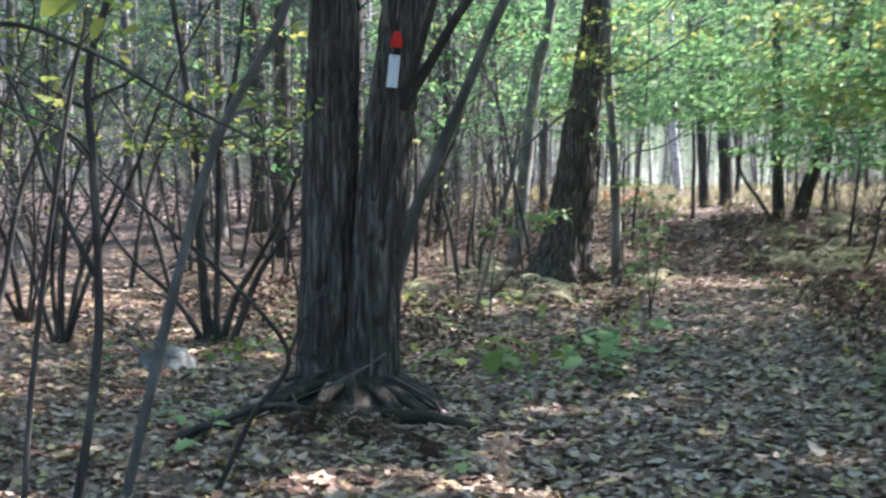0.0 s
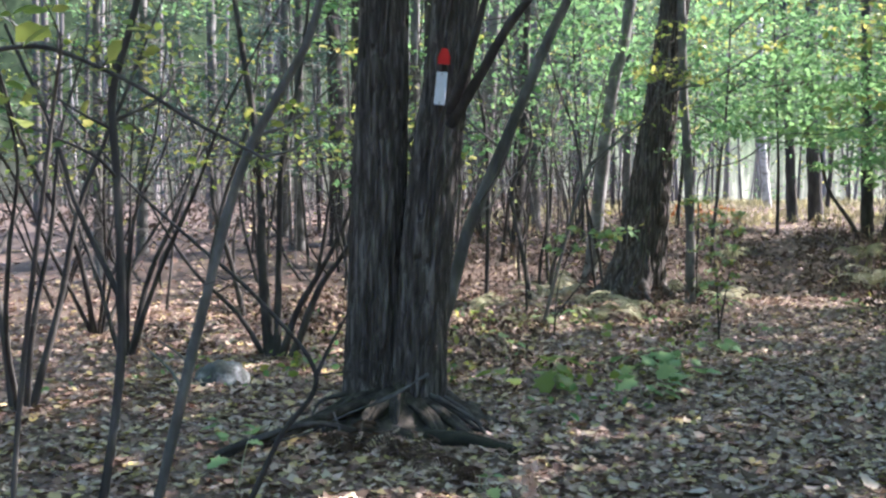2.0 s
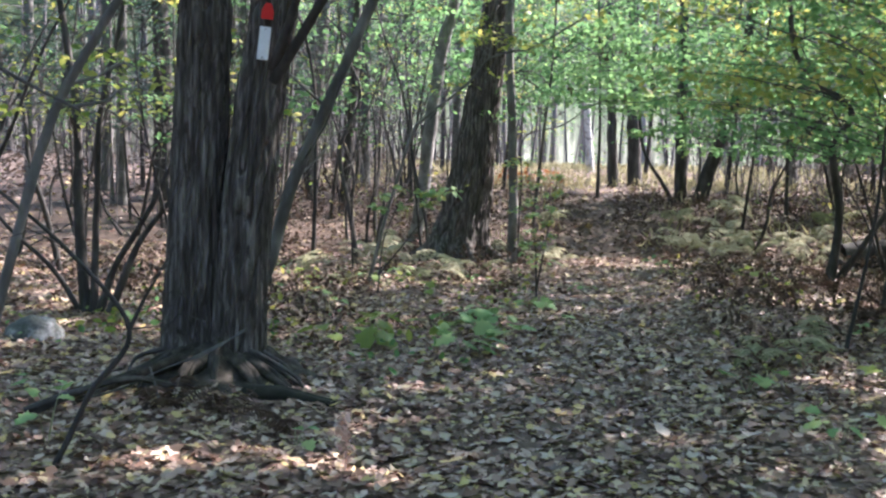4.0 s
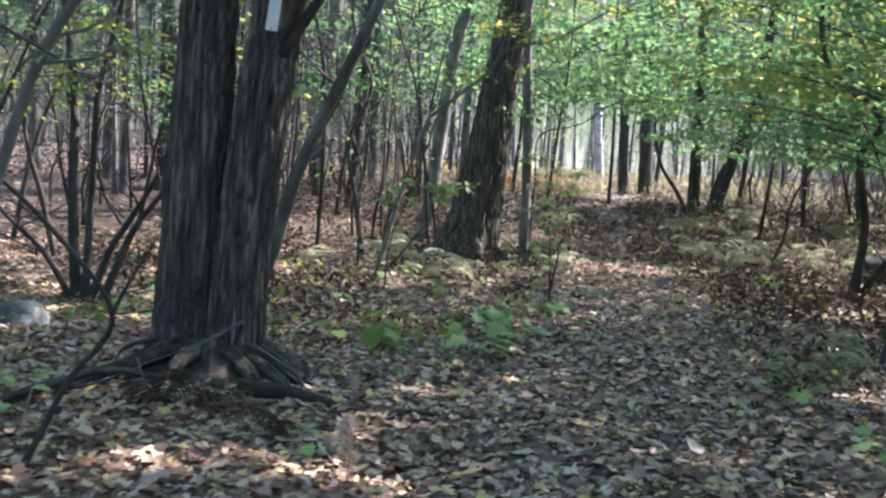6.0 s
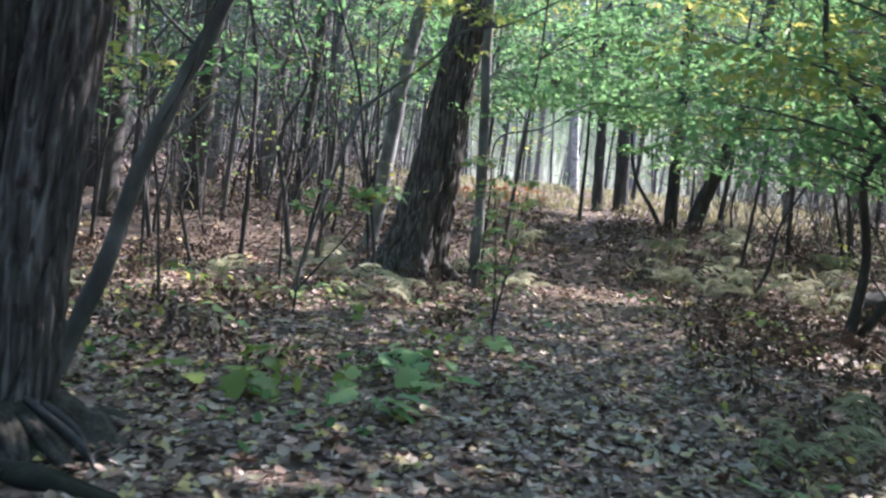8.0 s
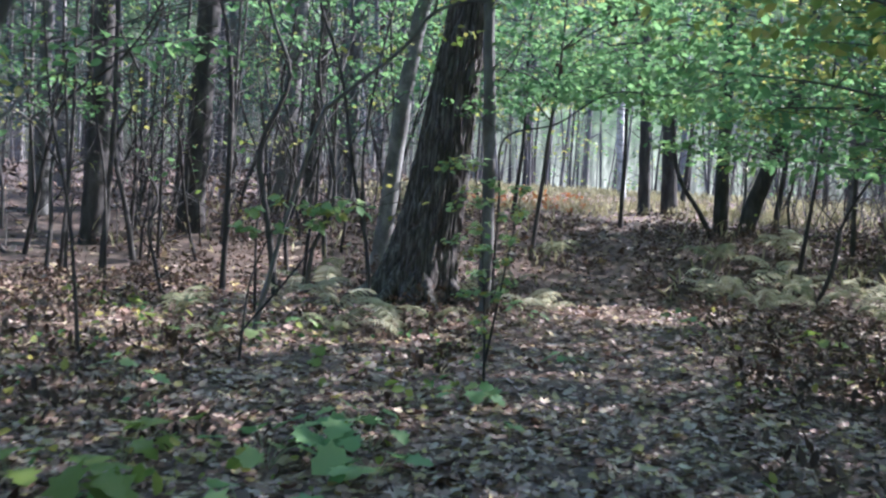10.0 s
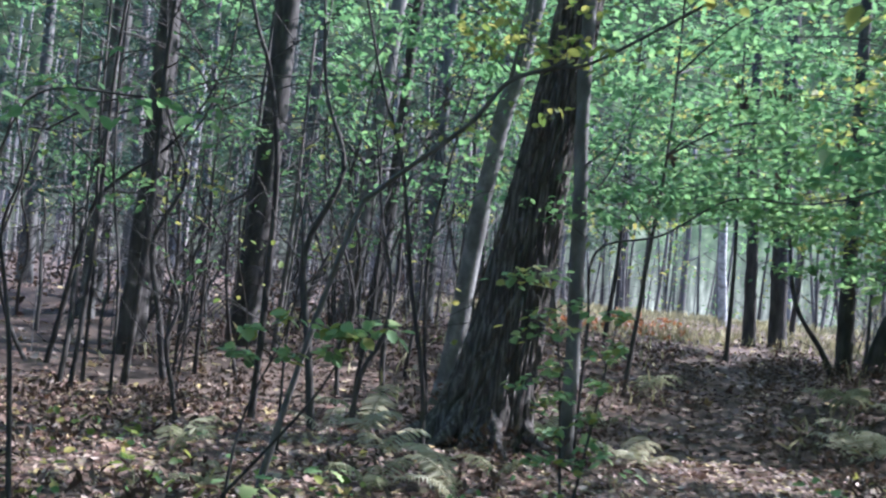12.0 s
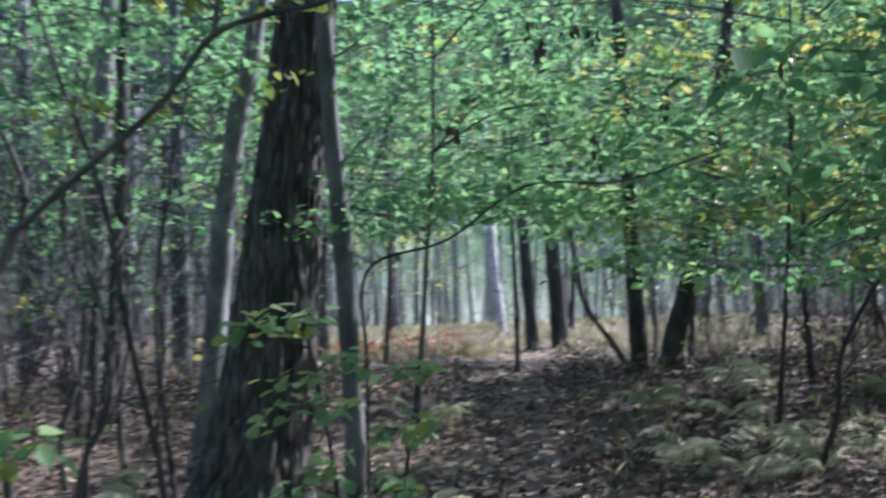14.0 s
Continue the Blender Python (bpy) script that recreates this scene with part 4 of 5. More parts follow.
make_canopy("open_canopy", "broken green leaf canopy over the wood ahead", 560, (-20, 21, 8.0), (34, 46, 14.0), 0.3, GREEN, 5, 14, 1.2)
make_canopy("far_foliage", "green and yellow foliage among the far trunks", 760, (-24, 27, 3.2), (28, 66, 12.0), 0.22, GREEN, 2)
make_canopy("far_yellow_foliage", "yellowing foliage among the far trunks", 420, (-22, 24, 2.2), (26, 66, 10.0), 0.2, YELLOW, 3)
make_canopy("low_brush_foliage", "sparse low leaves in the brushwood", 260, (-14, 14, 0.5), (16, 44, 2.6), 0.09, YELLOW, 4, 6, 0.5)


# ---- leaf litter ----
# outlines of fallen leaves, in lengths of the leaf: pointed oval, lobed, broad and torn
OUTLINES = np.array([
    [(0, 0), (0.2, 0.2), (0.5, 0.27), (0.8, 0.15), (1, 0), (0.8, -0.15), (0.5, -0.27), (0.2, -0.2)],
    [(0, 0), (0.12, 0.45), (0.42, 0.2), (0.66, 0.42), (1, 0), (0.66, -0.42), (0.42, -0.2), (0.12, -0.45)],
    [(0, 0.04), (0.05, 0.32), (0.5, 0.46), (0.62, 0.16), (0.95, 0.05), (0.78, -0.3), (0.4, -0.34), (0.1, -0.3)]])


def litter_mesh(name, P, size, rng, mat):
    """Fallen leaves of three outlines, each cupped, twisted and tilted by itself: eight triangles round a raised middle."""
    n = len(P)
    O = OUTLINES[rng.integers(0, 3, n)] * np.stack([np.ones(n), rng.uniform(0.7, 1.25, n)], 1)[:, None, :]
    O = O + rng.normal(0, 0.03, O.shape)
    ring = np.concatenate([O, np.zeros((n, 8, 1))], 2)
    cup, twist = rng.normal(0.5, 0.55, n), rng.normal(0, 0.35, n)
    ring[:, :, 2] = cup[:, None] * (ring[:, :, 1] ** 2 + 0.5 * (ring[:, :, 0] - 0.5) ** 2) + twist[:, None] * ring[:, :, 1] * (ring[:, :, 0] - 0.5)
    mid = np.zeros((n, 1, 3))
    mid[:, 0, 0] = 0.5
    L = np.concatenate([mid, ring], 1) * size[:, None, None]
    h, t, r = rng.uniform(0, 6.283, n), rng.normal(0.05, 0.2, n), rng.normal(0, 0.25, n)
    X = np.stack([np.cos(h) * np.cos(t), np.sin(h) * np.cos(t), np.sin(t)], 1)
    Y0 = np.stack([-np.sin(h), np.cos(h), np.zeros(n)], 1)
    Z0 = np.cross(X, Y0)
    Y = Y0 * np.cos(r)[:, None] + Z0 * np.sin(r)[:, None]
    V = P[:, None, :] + L[:, :, :1] * X[:, None] + L[:, :, 1:2] * Y[:, None] + L[:, :, 2:] * np.cross(X, Y)[:, None]
    fan = np.array([(0, k, k % 8 + 1) for k in range(1, 9)]).ravel()
    me = bpy.data.meshes.new(name)
    me.vertices.add(n * 9)
    me.vertices.foreach_set("co", np.ascontiguousarray(V, dtype=np.float32).ravel())
    me.loops.add(n * 24)
    me.loops.foreach_set("vertex_index", (np.arange(n)[:, None] * 9 + fan[None]).ravel().astype(np.int32))
    me.polygons.add(n * 8)
    me.polygons.foreach_set("loop_start", np.arange(n * 8, dtype=np.int32) * 3)
    me.polygons.foreach_set("use_smooth", np.ones(n * 8, dtype=bool))
    me.materials.append(mat)
    me.update(calc_edges=True)
    me.validate()
    return me


def make_litter(name, label, n, x0, x1, y0, y1, size, seed, mat=LITTER):
    rng = np.random.default_rng(seed)
    X, Yv = rng.uniform(x0, x1, n), rng.uniform(y0, y1, n)
    Z = np.array([ground_z(a, b) for a, b in zip(X, Yv)]) + rng.uniform(0.004, 0.03, n)
    P = np.stack([X, Yv, Z], 1)
    tagged(new(name, litter_mesh(name, P, size * rng.uniform(0.5, 1.3, n), rng, mat)), label, "leaf litter", kind="stuff")


make_litter("leaf_litter", "pale brown and yellow fallen leaves over the woodland floor", 52000, -3.5, 6.5, 2.0, 10.5, 0.070, 11)
make_litter("leaf_litter", "brown fallen leaves round the oak and the path", 31000, -7, 9, 10.5, 17.0, 0.078, 17)
make_litter("leaf_litter", "brown fallen leaves under the bushes", 6000, -7, -3.5, 2.0, 10.5, 0.08, 18)
make_litter("leaf_litter", "brown fallen leaves under the wayside trees", 4000, 6.5, 9, 2.0, 10.5, 0.08, 19)
make_litter("thicket_leaf_litter", "fallen leaves under the thicket", 7000, -15, -7, 5, 17, 0.09, 14)
make_litter("rear_leaf_litter", "fallen leaves where the walk begins", 12000, -6, 9, -5, 2.0, 0.085, 15)
make_litter("bank_leaf_litter", "small dull leaves on the bank and path", 9000, -3, 8, 16, 28, 0.09, 13, DEAD)
make_litter("far_leaf_litter", "pale fallen leaves further into the wood", 16000, -16, 18, 16, 46, 0.13, 12)

# ---- ferns, herbs and brush on the woodland floor ----
def frond_mesh(length, mat, rng, rise=0.7, width=0.25):
    """One fern frond from the origin along +x, arching, with tapering leaflets in pairs."""
    line = smooth_line([(0, 0, 0), (length * 0.3, 0, length * 0.42 * rise), (length * 0.68, rng.uniform(-.04, .04), length * 0.55 * rise), (length * 0.95, rng.uniform(-.08, .08), length * 0.36 * rise)], 7)
    V, F = tube_data(line, 0.005, 0.0015, 4)
    n = 17
    P, hd, tl, sz = [], [], [], []
    for i in range(n):
        t = 0.16 + 0.82 * i / n
        k = t * (len(line) - 1)
        a = line[int(k)].lerp(line[min(int(k) + 1, len(line) - 1)], k % 1)
        s = width * length * math.sin(math.pi * min(1.0, 0.22 + t * 0.80)) ** 0.8
        for side in (1, -1):
            P.append(tuple(a)), hd.append(side * (1.25 + rng.uniform(-.12, .12)))
            tl.append(rng.uniform(-0.45, -0.05)), sz.append(max(0.02, s * rng.uniform(0.85, 1.1)))
    L = leaf_verts(np.array(P), np.array(hd), np.array(tl), np.zeros(len(P)), np.array(sz), 0.19)
    for leaf in L:
        o = len(V)
        V += [Vector(v) for v in leaf]
        F += [(o, o + 1, o + 2, o + 3), (o, o + 3, o + 4, o + 5)]
    return mesh("frond", V, F, mat, False)


def make_fern(x, y, count, length, mat, label, seed, heading=None, rise=0.75):
    rng = random.Random(seed)
    ob = thing("fern", label, "fern", "woodland ferns", at=(x, y, ground_z(x, y)))
    for k in range(count):
        a = rng.uniform(0, 6.283) if heading is None else heading + rng.gauss(0, 0.7)
        f = part("frond", frond_mesh(length * rng.uniform(0.75, 1.15), mat, rng, rise * rng.uniform(0.7, 1.3)), ob)
        f.matrix_basis = Matrix.Rotation(a, 4, "Z") @ Matrix.Rotation(rng.gauss(0, 0.2), 4, "X")


PALE, LIME, BROWN = "bleached pale yellow fern in the leaf litter", "yellow-green fern among fallen leaves", "withered brown fern on the leaf litter"
FERNS = [(0.42, 13.1, 3, 0.7, 0, 2.8), (0.45, 13.0, 2, 0.55, 0, 3.6), (-1.1, 15.5, 4, 0.7, 0, None), (-1.35, 15.0, 2, 0.6, 0, None), (-0.6, 14.3, 3, 0.5, 0, None), (3.95, 18.6, 6, 0.7, 0, None),
         (4.55, 18.4, 4, 0.55, 0, None), (4.9, 17.9, 3, 0.5, 0, None), (5.6, 18.7, 4, 0.6, 0, None), (5.3, 22.0, 4, 1.1, 0, 2.6), (4.7, 20.7, 4, 0.7, 0, None), (6.3, 19.6, 4, 0.8, 0, None),
         (6.9, 21.4, 4, 0.9, 1, None), (5.7, 16.6, 4, 0.6, 1, None), (1.05, 20.6, 3, 0.7, 1, 0.2), (0.85, 18.2, 4, 0.6, 1, None), (1.55, 15.7, 5, 0.45, 0, None), (1.3, 16.3, 4, 0.5, 0, None), (1.45, 14.9, 3, 0.4, 2, None),
         (3.84, 7.2, 4, 0.5, 1, None), (3.28, 6.85, 3, 0.45, 1, None), (3.55, 7.4, 3, 0.42, 1, None), (4.2, 8.1, 4, 0.5, 1, None), (4.9, 7.6, 4, 0.55, 1, None), (0.45, 4.2, 4, 0.38, 2, None), (-0.45, 4.6, 5, 0.4, 2, None),
         (-0.1, 4.5, 4, 0.32, 2, None), (4.4, 11.3, 5, 0.5, 2, None), (5.2, 12.4, 5, 0.6, 2, None), (4.0, 13.4, 4, 0.5, 2, None), (5.0, 10.2, 5, 0.55, 2, None), (-1.9, 13.0, 4, 0.5, 1, None), (-1.6, 16.8, 4, 0.7, 1, None),
         (7.4, 18.6, 4, 0.7, 1, None), (4.2, 17.6, 5, 0.6, 0, None), (5.0, 18.2, 5, 0.65, 1, None), (5.9, 17.6, 5, 0.6, 0, None), (4.9, 19.4, 5, 0.7, 0, None), (6.6, 18.4, 5, 0.65, 1, None), (3.7, 18.0, 4, 0.55, 0, None), (0.5, 14.1, 3, 0.45, 1, None), (-0.2, 12.9, 4, 0.45, 1, None), (-1.0, 12.0, 4, 0.45, 1, None), (3.95, 21.5, 5, 0.8, 1, None), (0.4, 16.9, 4, 0.6, 1, None), (-2.6, 10.5, 3, 0.45, 1, None)]
for i, (x, y, n, length, kind, heading) in enumerate(FERNS):
    make_fern(x, y, n, length, (FERN_PALE, FERN_GREEN, DEAD)[kind], (PALE, LIME, BROWN)[kind], 400 + i, heading)


LOBED = [(0, 0), (0.12, 0.2), (0.05, 0.42), (0.3, 0.34), (0.42, 0.55), (0.58, 0.28), (0.78, 0.32), (1.0, 0.0)]


def lobed_leaf(size, mat):
    """A broad lobed leaf, bent along the midrib and drooping at the tip."""
    V = [Vector((0, 0, 0)), Vector((0.5, 0, 0.02)), Vector((1.0, 0, -0.12))]
    F = []
    for s in (1, -1):
        o = len(V)
        V += [Vector((x, s * y, 0.12 * y - 0.12 * x * x)) for x, y in LOBED[1:-1]]
        ring = [0] + [o + i for i in range(len(LOBED) - 2)] + [2]
        for a, b in zip(ring[:-1], ring[1:]):
            F.append((1, a, b) if s > 0 else (1, b, a))
    return mesh("leaf", [v * size for v in V], F, mat)


def make_herb(x, y, height, count, size, mat, label, seed):
    """A low plant: thin stems, each with one broad lobed leaf."""
    rng = random.Random(seed)
    ob = thing("herb", label, "plant", "low plants", at=(x, y, ground_z(x, y)))
    for k in range(count):
        a, q, h = rng.uniform(0, 6.283), rng.uniform(0.02, 0.16) * count ** 0.5 * 0.5, height * rng.uniform(0.5, 1.1)
        tip = Vector((math.cos(a) * q, math.sin(a) * q, h))
        st = part("stem", mesh("stem", *tube_data(smooth_line([(0, 0, -0.02), tip * 0.5 + Vector((0, 0, 0.03)), tip], 4), 0.003, 0.002, 4), FERN_GREEN), ob)
        st.location = (0, 0, 0)
        lf = part("leaf", lobed_leaf(size * rng.uniform(0.7, 1.2), mat), st)
        lf.matrix_basis = Matrix.Translation(tip) @ Matrix.Rotation(a + rng.gauss(0, 0.5), 4, "Z") @ Matrix.Rotation(rng.uniform(-0.1, 0.5), 4, "Y") @ Matrix.Rotation(rng.gauss(0, 0.25), 4, "X")


LGREEN, LYELLOW = "low green broad-leaved plant in the litter", "low yellowing broad-leaved plant in the litter"
HERBS = [(1.10, 6.9, 0.17, 7, 0.23, 0), (1.14, 8.2, 0.24, 11, 0.18, 0), (0.85, 7.9, 0.22, 8, 0.18, 0), (0.22, 7.1, 0.16, 5, 0.22, 1), (0.19, 7.7, 0.2, 5, 0.2, 1), (1.4, 7.9, 0.16, 6, 0.2, 0), (-0.15, 7.3, 0.18, 4, 0.15, 1), (1.22, 8.5, 0.25, 8, 0.13, 0), (0.16, 8.26, 0.16, 5, 0.16, 1),
         (1.48, 10.0, 0.18, 7, 0.13, 0), (1.62, 10.2, 0.12, 4, 0.12, 0), (-0.66, 9.6, 0.22, 5, 0.12, 0), (3.26, 6.0, 0.16, 5, 0.14, 0), (3.45, 6.3, 0.12, 3, 0.12, 0), (4.39, 13.95, 0.25, 6, 0.2, 1), (3.15, 14.7, 0.3, 7, 0.1, 0),
         (0.55, 3.9, 0.12, 3, 0.09, 0), (-0.75, 3.6, 0.3, 3, 0.12, 0), (-1.3, 4.6, 0.2, 4, 0.12, 0), (2.05, 12.2, 0.14, 6, 0.1, 0), (1.9, 9.2, 0.1, 4, 0.1, 0), (-1.9, 9.0, 0.18, 5, 0.12, 1), (0.2, 10.8, 0.2, 5, 0.12, 1), (-0.6, 11.6, 0.2, 5, 0.12, 0),
         (1.2, 15.2, 0.3, 7, 0.12, 0), (1.45, 14.3, 0.22, 6, 0.12, 0), (-0.4, 12.5, 0.2, 5, 0.12, 0), (-1.5, 11.8, 0.2, 5, 0.12, 1), (4.3, 6.4, 0.18, 4, 0.12, 1), (4.9, 9.2, 0.2, 5, 0.12, 0), (-2.2, 7.6, 0.16, 4, 0.1, 0), (3.6, 4.6, 0.2, 8, 0.1, 0)]
for i, (x, y, h, n, s, tint) in enumerate(HERBS):
    make_herb(x, y, h, n, s, (FRESH, YELLOW)[tint], (LGREEN, LYELLOW)[tint], 600 + i)


def leafy_shoot(name, label, stems, twig_tips, size, mat, seed, per=14):
    """A thin shoot: bent stems and side twigs, each twig bearing a few separate leaves."""
    rng = random.Random(seed)
    ob = thing(name, label, "sapling", at=stems[0][0])
    lines = []
    for pts in stems:
        line = smooth_line(pts, 6)
        lines += line
        part("stem", mesh("stem", *tube_data(line, 0.011, 0.004, 7, 0.15), BARK_DARK), ob)
    for tip in twig_tips:
        tip = Vector(tip)
        s = min(lines, key=lambda p: (p - tip).length + 0.6 * max(0, p.z - tip.z))
        tw = smooth_line([s, (s + tip) / 2 + Vector((0, 0, 0.05)), tip], 4)
        twig = part("twig", mesh("twig", *tube_data(tw, 0.004, 0.0015, 4), BARK_DARK), ob)
        for k in range(per):
            c = tw[rng.randrange(len(tw) // 2, len(tw))] + Vector((rng.uniform(-.06, .06), rng.uniform(-.06, .06), rng.uniform(-.03, .02)))
            L = leaf_verts(np.array([tuple(c)]), np.array([rng.uniform(0, 6.28)]), np.array([rng.gauss(-0.25, 0.3)]), np.array([rng.gauss(0, 0.4)]), np.array([size * rng.uniform(0.7, 1.25)]), 1.35)
            part("leaf", quads("leaf", L, mat if rng.random() < 0.8 else YELLOW), twig)


leafy_shoot("hazel_shoot", "young hazel shoot with bright green and yellow leaves", [[(1.5, 10.95, -0.05), (1.48, 10.9, 0.5), (1.42, 10.9, 1.1), (1.36, 10.8, 1.56)], [(1.5, 10.95, 0.1), (1.6, 10.9, 0.7), (1.7, 10.9, 1.35)]],
            [(1.37, 10.7, 1.54), (1.07, 10.8, 1.53), (1.18, 10.75, 1.57), (1.3, 10.8, 1.37), (1.72, 10.8, 1.39), (1.42, 10.8, 1.09), (1.55, 10.85, 1.42), (1.62, 10.8, 1.2), (1.45, 10.7, 1.3), (1.5, 10.8, 0.95), (1.38, 10.85, 0.75), (1.22, 10.8, 1.0), (1.55, 10.8, 0.6), (1.2, 10.8, 1.25), (1.3, 10.8, 0.6), (1.45, 10.8, 0.4), (1.35, 10.75, 0.9), (1.72, 10.8, 1.22), (1.66, 10.8, 1.02), (1.6, 10.8, 0.86), (1.7, 10.85, 0.7)], 0.055, FRESH, 51, 18)
leafy_shoot("low_hazel", "low hazel with flat sprays of green leaves", [[(-0.35, 10.7, -0.05), (-0.3, 10.75, 0.6), (-0.1, 10.8, 1.15)], [(-0.35, 10.7, 0.2), (0.1, 10.8, 0.8), (0.3, 10.8, 1.2)]],
            [(-0.1, 10.8, 1.22), (0.14, 10.8, 1.17), (0.34, 10.8, 1.14), (0.55, 10.8, 1.2), (-0.3, 10.7, 1.15), (0.25, 10.6, 1.05), (-0.05, 10.9, 0.98), (-0.45, 10.8, 1.0)], 0.085, FRESH, 52)
def make_stalk(x, y, h, seed):
    """A withered flower stalk: a thin pale stem under a spike of small hanging dry leaves."""
    rng = np.random.default_rng(seed)
    z = ground_z(x, y)
    ob = thing("flowering_stalk", "pale pink withered flower stalk catching the sun", "plant", at=(x, y, z))
    part("stem", mesh("stem", *tube_data(smooth_line([(x, y, z - 0.03), (x + 0.006, y, z + h * 0.5), (x, y + 0.01, z + h)], 6), 0.005, 0.003, 6), PINK), ob)
    for k in range(46):
        f = 0.42 + 0.6 * k / 46
        w = 0.022 * math.sin(math.pi * min(1.0, 0.25 + (1 - f) * 1.2))
        P = np.array([(x + rng.normal(0, w), y + rng.normal(0, w), z + h * f)])
        part("dry_leaf", quads("dry_leaf", leaf_verts(P, rng.uniform(0, 6.28, 1), rng.normal(-0.5, 0.6, 1), rng.normal(0, 0.8, 1), rng.uniform(0.03, 0.055, 1), 1.2), PINK), ob)


make_stalk(0.96, 3.35, 0.34, 53)
leafy_shoot("near_leafy_twig", "thin twig bearing large yellow-green leaves", [[(-0.15, 0.9, -0.05), (-0.05, 0.9, 1.0), (0.15, 0.8, 1.8), (0.3, 0.65, 2.02)]], [(0.32, 0.6, 1.98), (0.12, 0.75, 1.85)], 0.10, YELLOW, 54, 2)


# ---- stone, fallen log and branches ----
def make_stone(x, y, w, d, h):
    bm = bmesh.new()
    bmesh.ops.create_icosphere(bm, subdivisions=4, radius=1.0)
    for v in bm.verts:
        k = 1 + 0.22 * noise.noise(v.co * 1.6) + 0.07 * noise.noise(v.co * 5)
        v.co = Vector((v.co.x * w * k, v.co.y * d * k, max(-0.15, v.co.z) * h * k))
    st = new("boulder", from_bm("boulder", bm, STONE))
    st.location = (x, y, ground_z(x, y) - 0.02)
    st.data.polygons.foreach_set("use_smooth", [True] * len(st.data.polygons))
    tagged(st, "grey mossy boulder with painted sunlit highlights, sunk in leaf litter", "rock")


make_stone(-2.42, 6.6, 0.25, 0.2, 0.22)


def make_log(name, label, pts, r0, r1, mat):
    ob = new(name, mesh(name, *tube_data(smooth_line(pts, 10), r0, r1, 20, 0.25, 0, bark_relief(0.02, 20, 3, 3.0)), mat))
    tagged(ob, label, "log")


make_log("fallen_log", "dark rotting log lying in the brush", [(6.15, 16.6, 0.14), (7.2, 16.8, 0.2), (8.6, 17.2, 0.25), (10.5, 17.6, 0.3)], 0.2, 0.24, BARK_DARK)
make_log("fallen_branch", "grey fallen branch propped against the roots", [(-1.1, 4.7, 0.0), (-0.8, 4.72, 0.1), (-0.56, 4.72, 0.22), (-0.3, 4.8, 0.33), (-0.05, 4.9, 0.48)], 0.009, 0.004, BARK_GREY)
make_log("fallen_stick", "thin grey stick leaning on a branch", [(-0.63, 4.7, 0.24), (-0.55, 4.62, 0.1), (-0.49, 4.55, -0.02)], 0.008, 0.005, BARK_GREY)
make_log("mossy_log", "dark mossy piece of wood beside the roots", [(-0.1, 5.05, 0.02), (0.2, 4.95, 0.04), (0.5, 4.9, 0.01), (0.75, 4.9, -0.02)], 0.06, 0.03, MOSS)
make_log("dark_branch", "dark bent branch lying on the litter", [(-1.2, 4.2, 0.03), (-0.95, 4.3, 0.14), (-0.7, 4.5, 0.2), (-0.5, 4.8, 0.1)], 0.028, 0.018, BARK_DARK)


def make_brush(name, label, n, x0, x1, y0, y1, height, size, mat, seed, avoid=1.0, upright=0.4, width=0.7):
    """Low withered growth: upright wisps and curled leaves."""
    rng = np.random.default_rng(seed)
    X, Yv = rng.uniform(x0, x1, n), rng.uniform(y0, y1, n)
    dens = np.array([noise.noise((a * 0.8, b * 0.8, seed * 3.1)) for a, b in zip(X, Yv)])
    keep = (dens > -0.05) & np.array([abs(a - path_x(b)) > avoid for a, b in zip(X, Yv)])
    X, Yv, dens = X[keep], Yv[keep], dens[keep]
    n = len(X)
    Z = np.array([ground_z(a, b) for a, b in zip(X, Yv)]) + height * (0.35 + dens) * rng.uniform(0.0, 1.4, n)
    V = leaf_verts(np.stack([X, Yv, Z], 1), rng.uniform(0, 6.28, n), rng.normal(upright, 0.5, n), rng.normal(0, 0.8, n), size * rng.uniform(0.5, 1.4, n), width)
    tagged(new(name, quads(name, V, mat)), label, "undergrowth", kind="stuff")


make_brush("withered_brush", "reddish brown withered growth beside the path", 9000, 3.2, 8.5, 5.5, 17, 0.30, 0.08, DEAD, 61, 0.9)
make_brush("bank_brush", "dark brown low brush over the bank", 22000, -6, 10, 17.0, 28, 0.36, 0.075, DEAD, 62, 0.25)
make_brush("edge_brush", "brown withered growth under the oak", 7000, -5, 1.2, 8.0, 17, 0.22, 0.08, DEAD, 63, 1.0)
make_brush("bank_greens", "pale withered low growth on the bank", 2600, -6, 11, 17.5, 36, 0.35, 0.2, STRAW, 64, 0.7, 1.1, 0.16)
make_brush("edge_greens", "yellow-green low plants between the trees", 700, -3.5, 1.4, 6.8, 14.5, 0.16, 0.085, YELLOW, 67, 0.9, 0.1, 1.0)
make_brush("edge_dark_greens", "small green plants in the litter", 500, -4, 1.4, 5.5, 14.5, 0.14, 0.07, GREEN, 68, 0.9, 0.1, 1.0)
make_brush("wayside_greens", "yellowing low plants beside the path", 600, 3.1, 8, 4.5, 16.5, 0.16, 0.08, YELLOW, 69, 0.9, 0.1, 1.0)
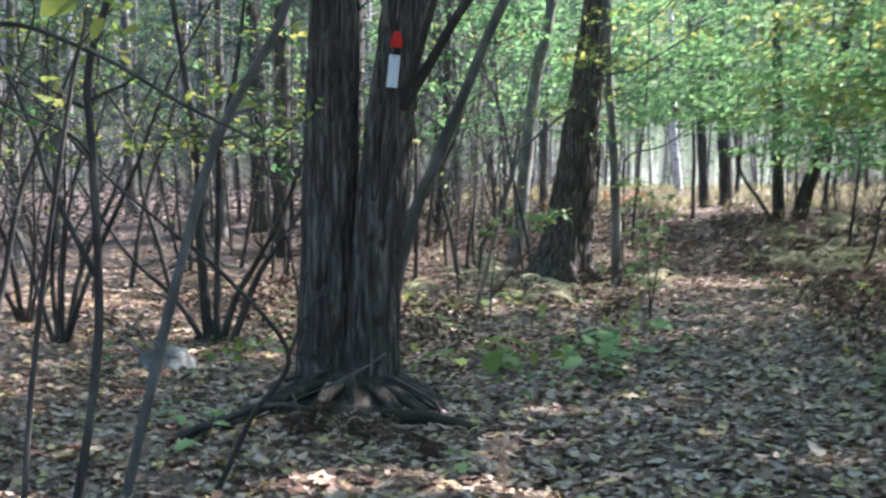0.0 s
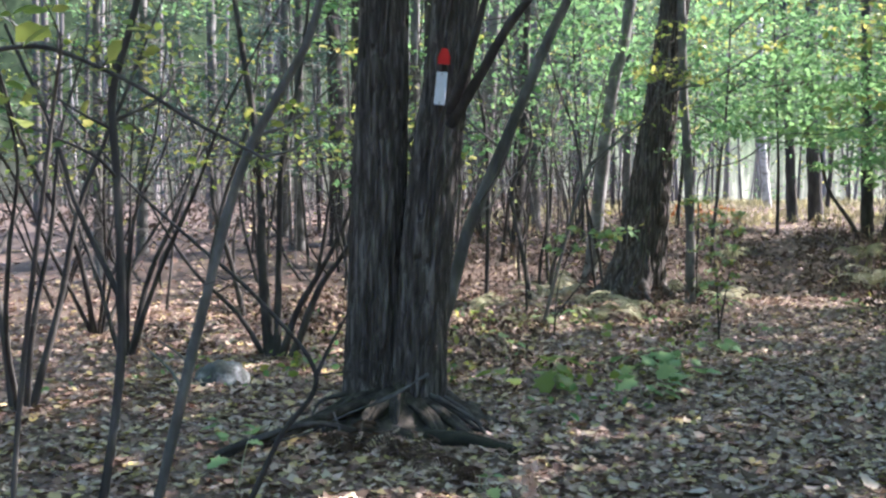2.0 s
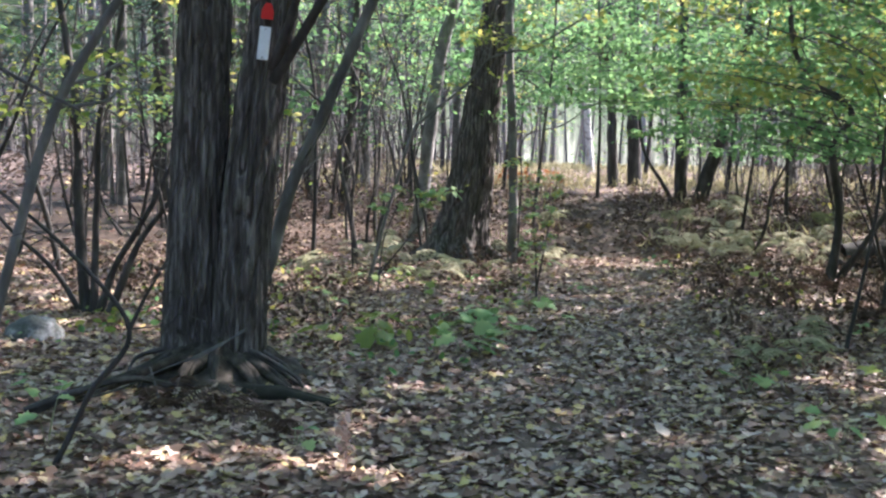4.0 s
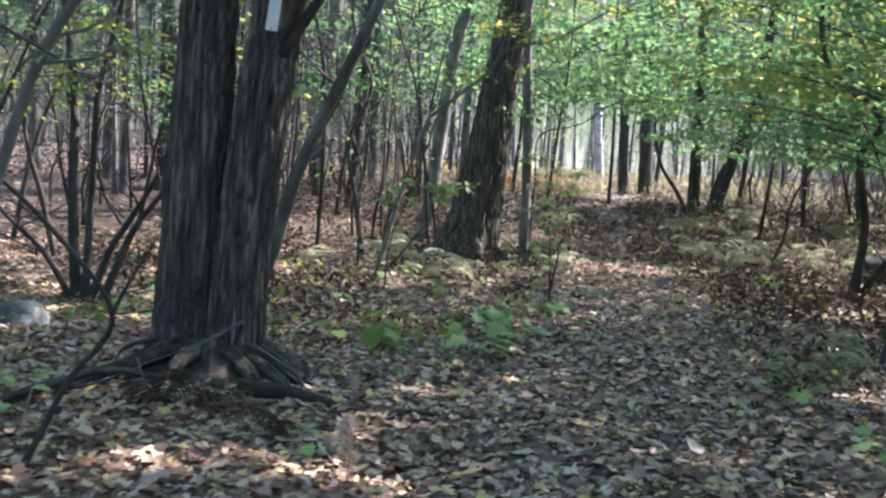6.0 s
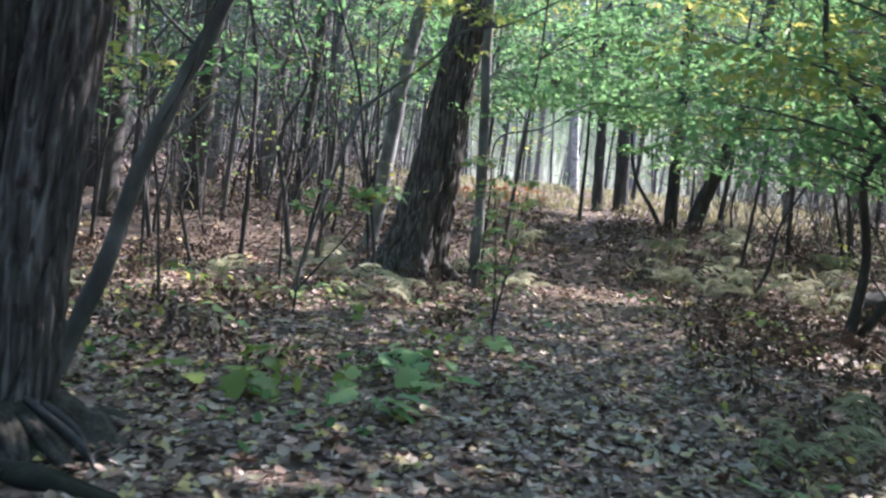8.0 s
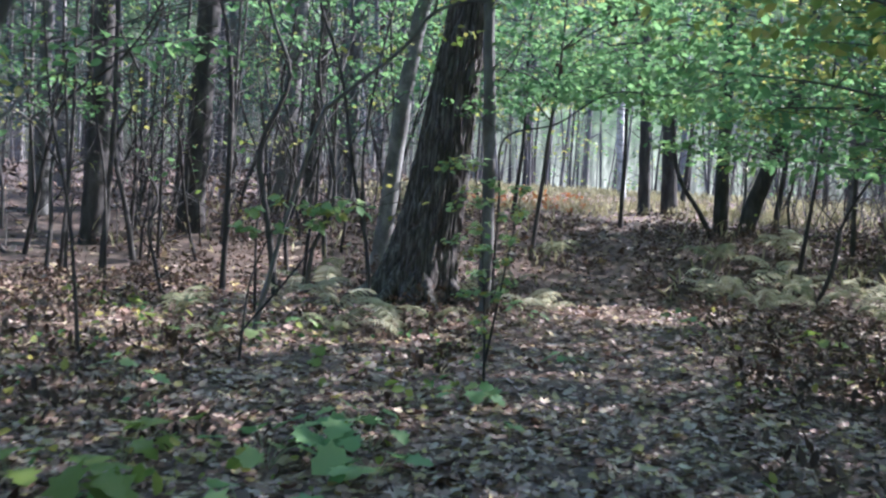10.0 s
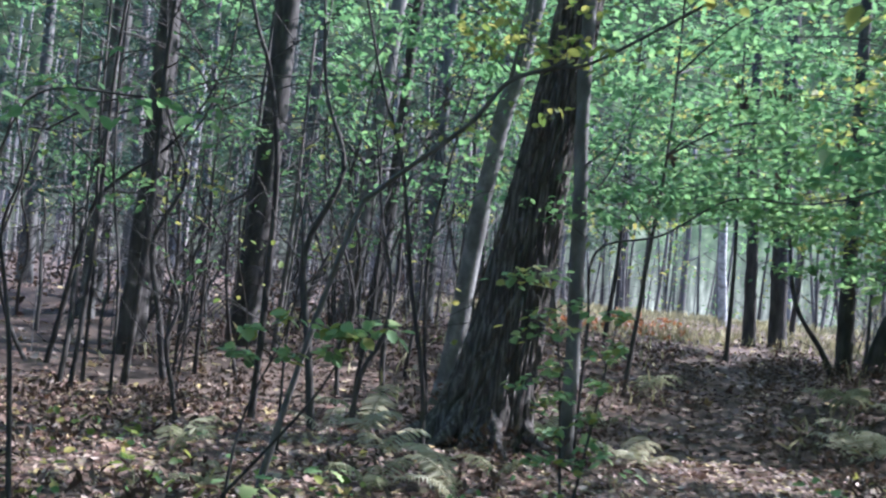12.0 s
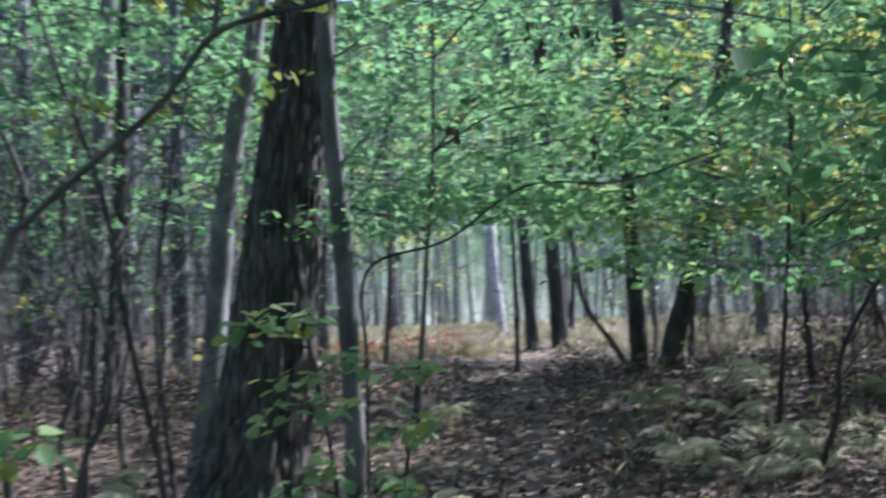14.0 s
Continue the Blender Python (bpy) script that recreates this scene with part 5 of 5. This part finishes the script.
make_brush("clearing_grass", "sunlit straw-coloured grass in the clearing", 14000, -8, 12, 32, 58, 0.16, 0.26, STRAW, 65, 0.0, 1.2, 0.12)
make_brush("far_brush", "brown brush through the wood behind the thicket", 5000, -24, -4.5, 22, 58, 0.8, 0.2, DEAD, 66, 0.8)
make_brush("far_side_brush", "brown brush through the wood beyond the ferns", 5000, 8.5, 28, 24, 58, 0.8, 0.2, DEAD, 71, 0.8)
make_brush("clearing_bracken", "rusty orange bracken at the edge of the clearing", 260, -2.5, 1.2, 33, 38, 0.5, 0.22, RUST, 72, 0.5)

# ---- the leaves that lie nearest on the path, each by itself ----
lrng = random.Random(90)
shapes = [litter_mesh("leaf", np.zeros((1, 3)), np.array([0.07 + 0.008 * k]), np.random.default_rng(910 + k), LITTER_ONE) for k in range(9)]
for i in range(300):
    y = lrng.uniform(2.0, 9.0)
    x = path_x(y) + lrng.gauss(0, 0.8)
    lf = new("leaf", shapes[i % 9])
    lf.parent = ground
    lf.matrix_basis = Matrix.Translation((x, y, ground_z(x, y) + 0.03)) @ Matrix.Rotation(lrng.uniform(0, 6.28), 4, "Z") @ Matrix.Rotation(lrng.gauss(0, 0.2), 4, "X")


# ---- withered clusters that hang in the branches ----
def hanging_cluster(x, y, z, seed):
    rng = np.random.default_rng(seed)
    n = 7
    P = np.array([(x, y, z)]) + rng.normal(0, 0.02, (n, 3)) * np.array([[1, 1, 2.2]])
    V = leaf_verts(P, rng.uniform(0, 6.28, n), rng.normal(-1.2, 0.25, n), rng.normal(0, 0.8, n), 0.055 * rng.uniform(0.7, 1.3, n), 0.8)
    tagged(new("withered_leaf_cluster", quads("withered_leaf_cluster", V, DEAD)), "curled dark brown leaves hanging from a twig", "leaves", "hanging withered leaves", kind="stuff")


for i, spot in enumerate(((2.19, 13.0, 3.07), (2.23, 13.0, 2.94), (2.4, 13.0, 3.09), (2.51, 13.0, 3.01), (1.66, 13.0, 2.23), (1.76, 13.0, 2.54), (2.5, 13.0, 2.46), (3.47, 13.0, 2.75), (2.89, 13.0, 2.68), (0.08, 13.0, 2.87))):
    hanging_cluster(*spot, 700 + i)
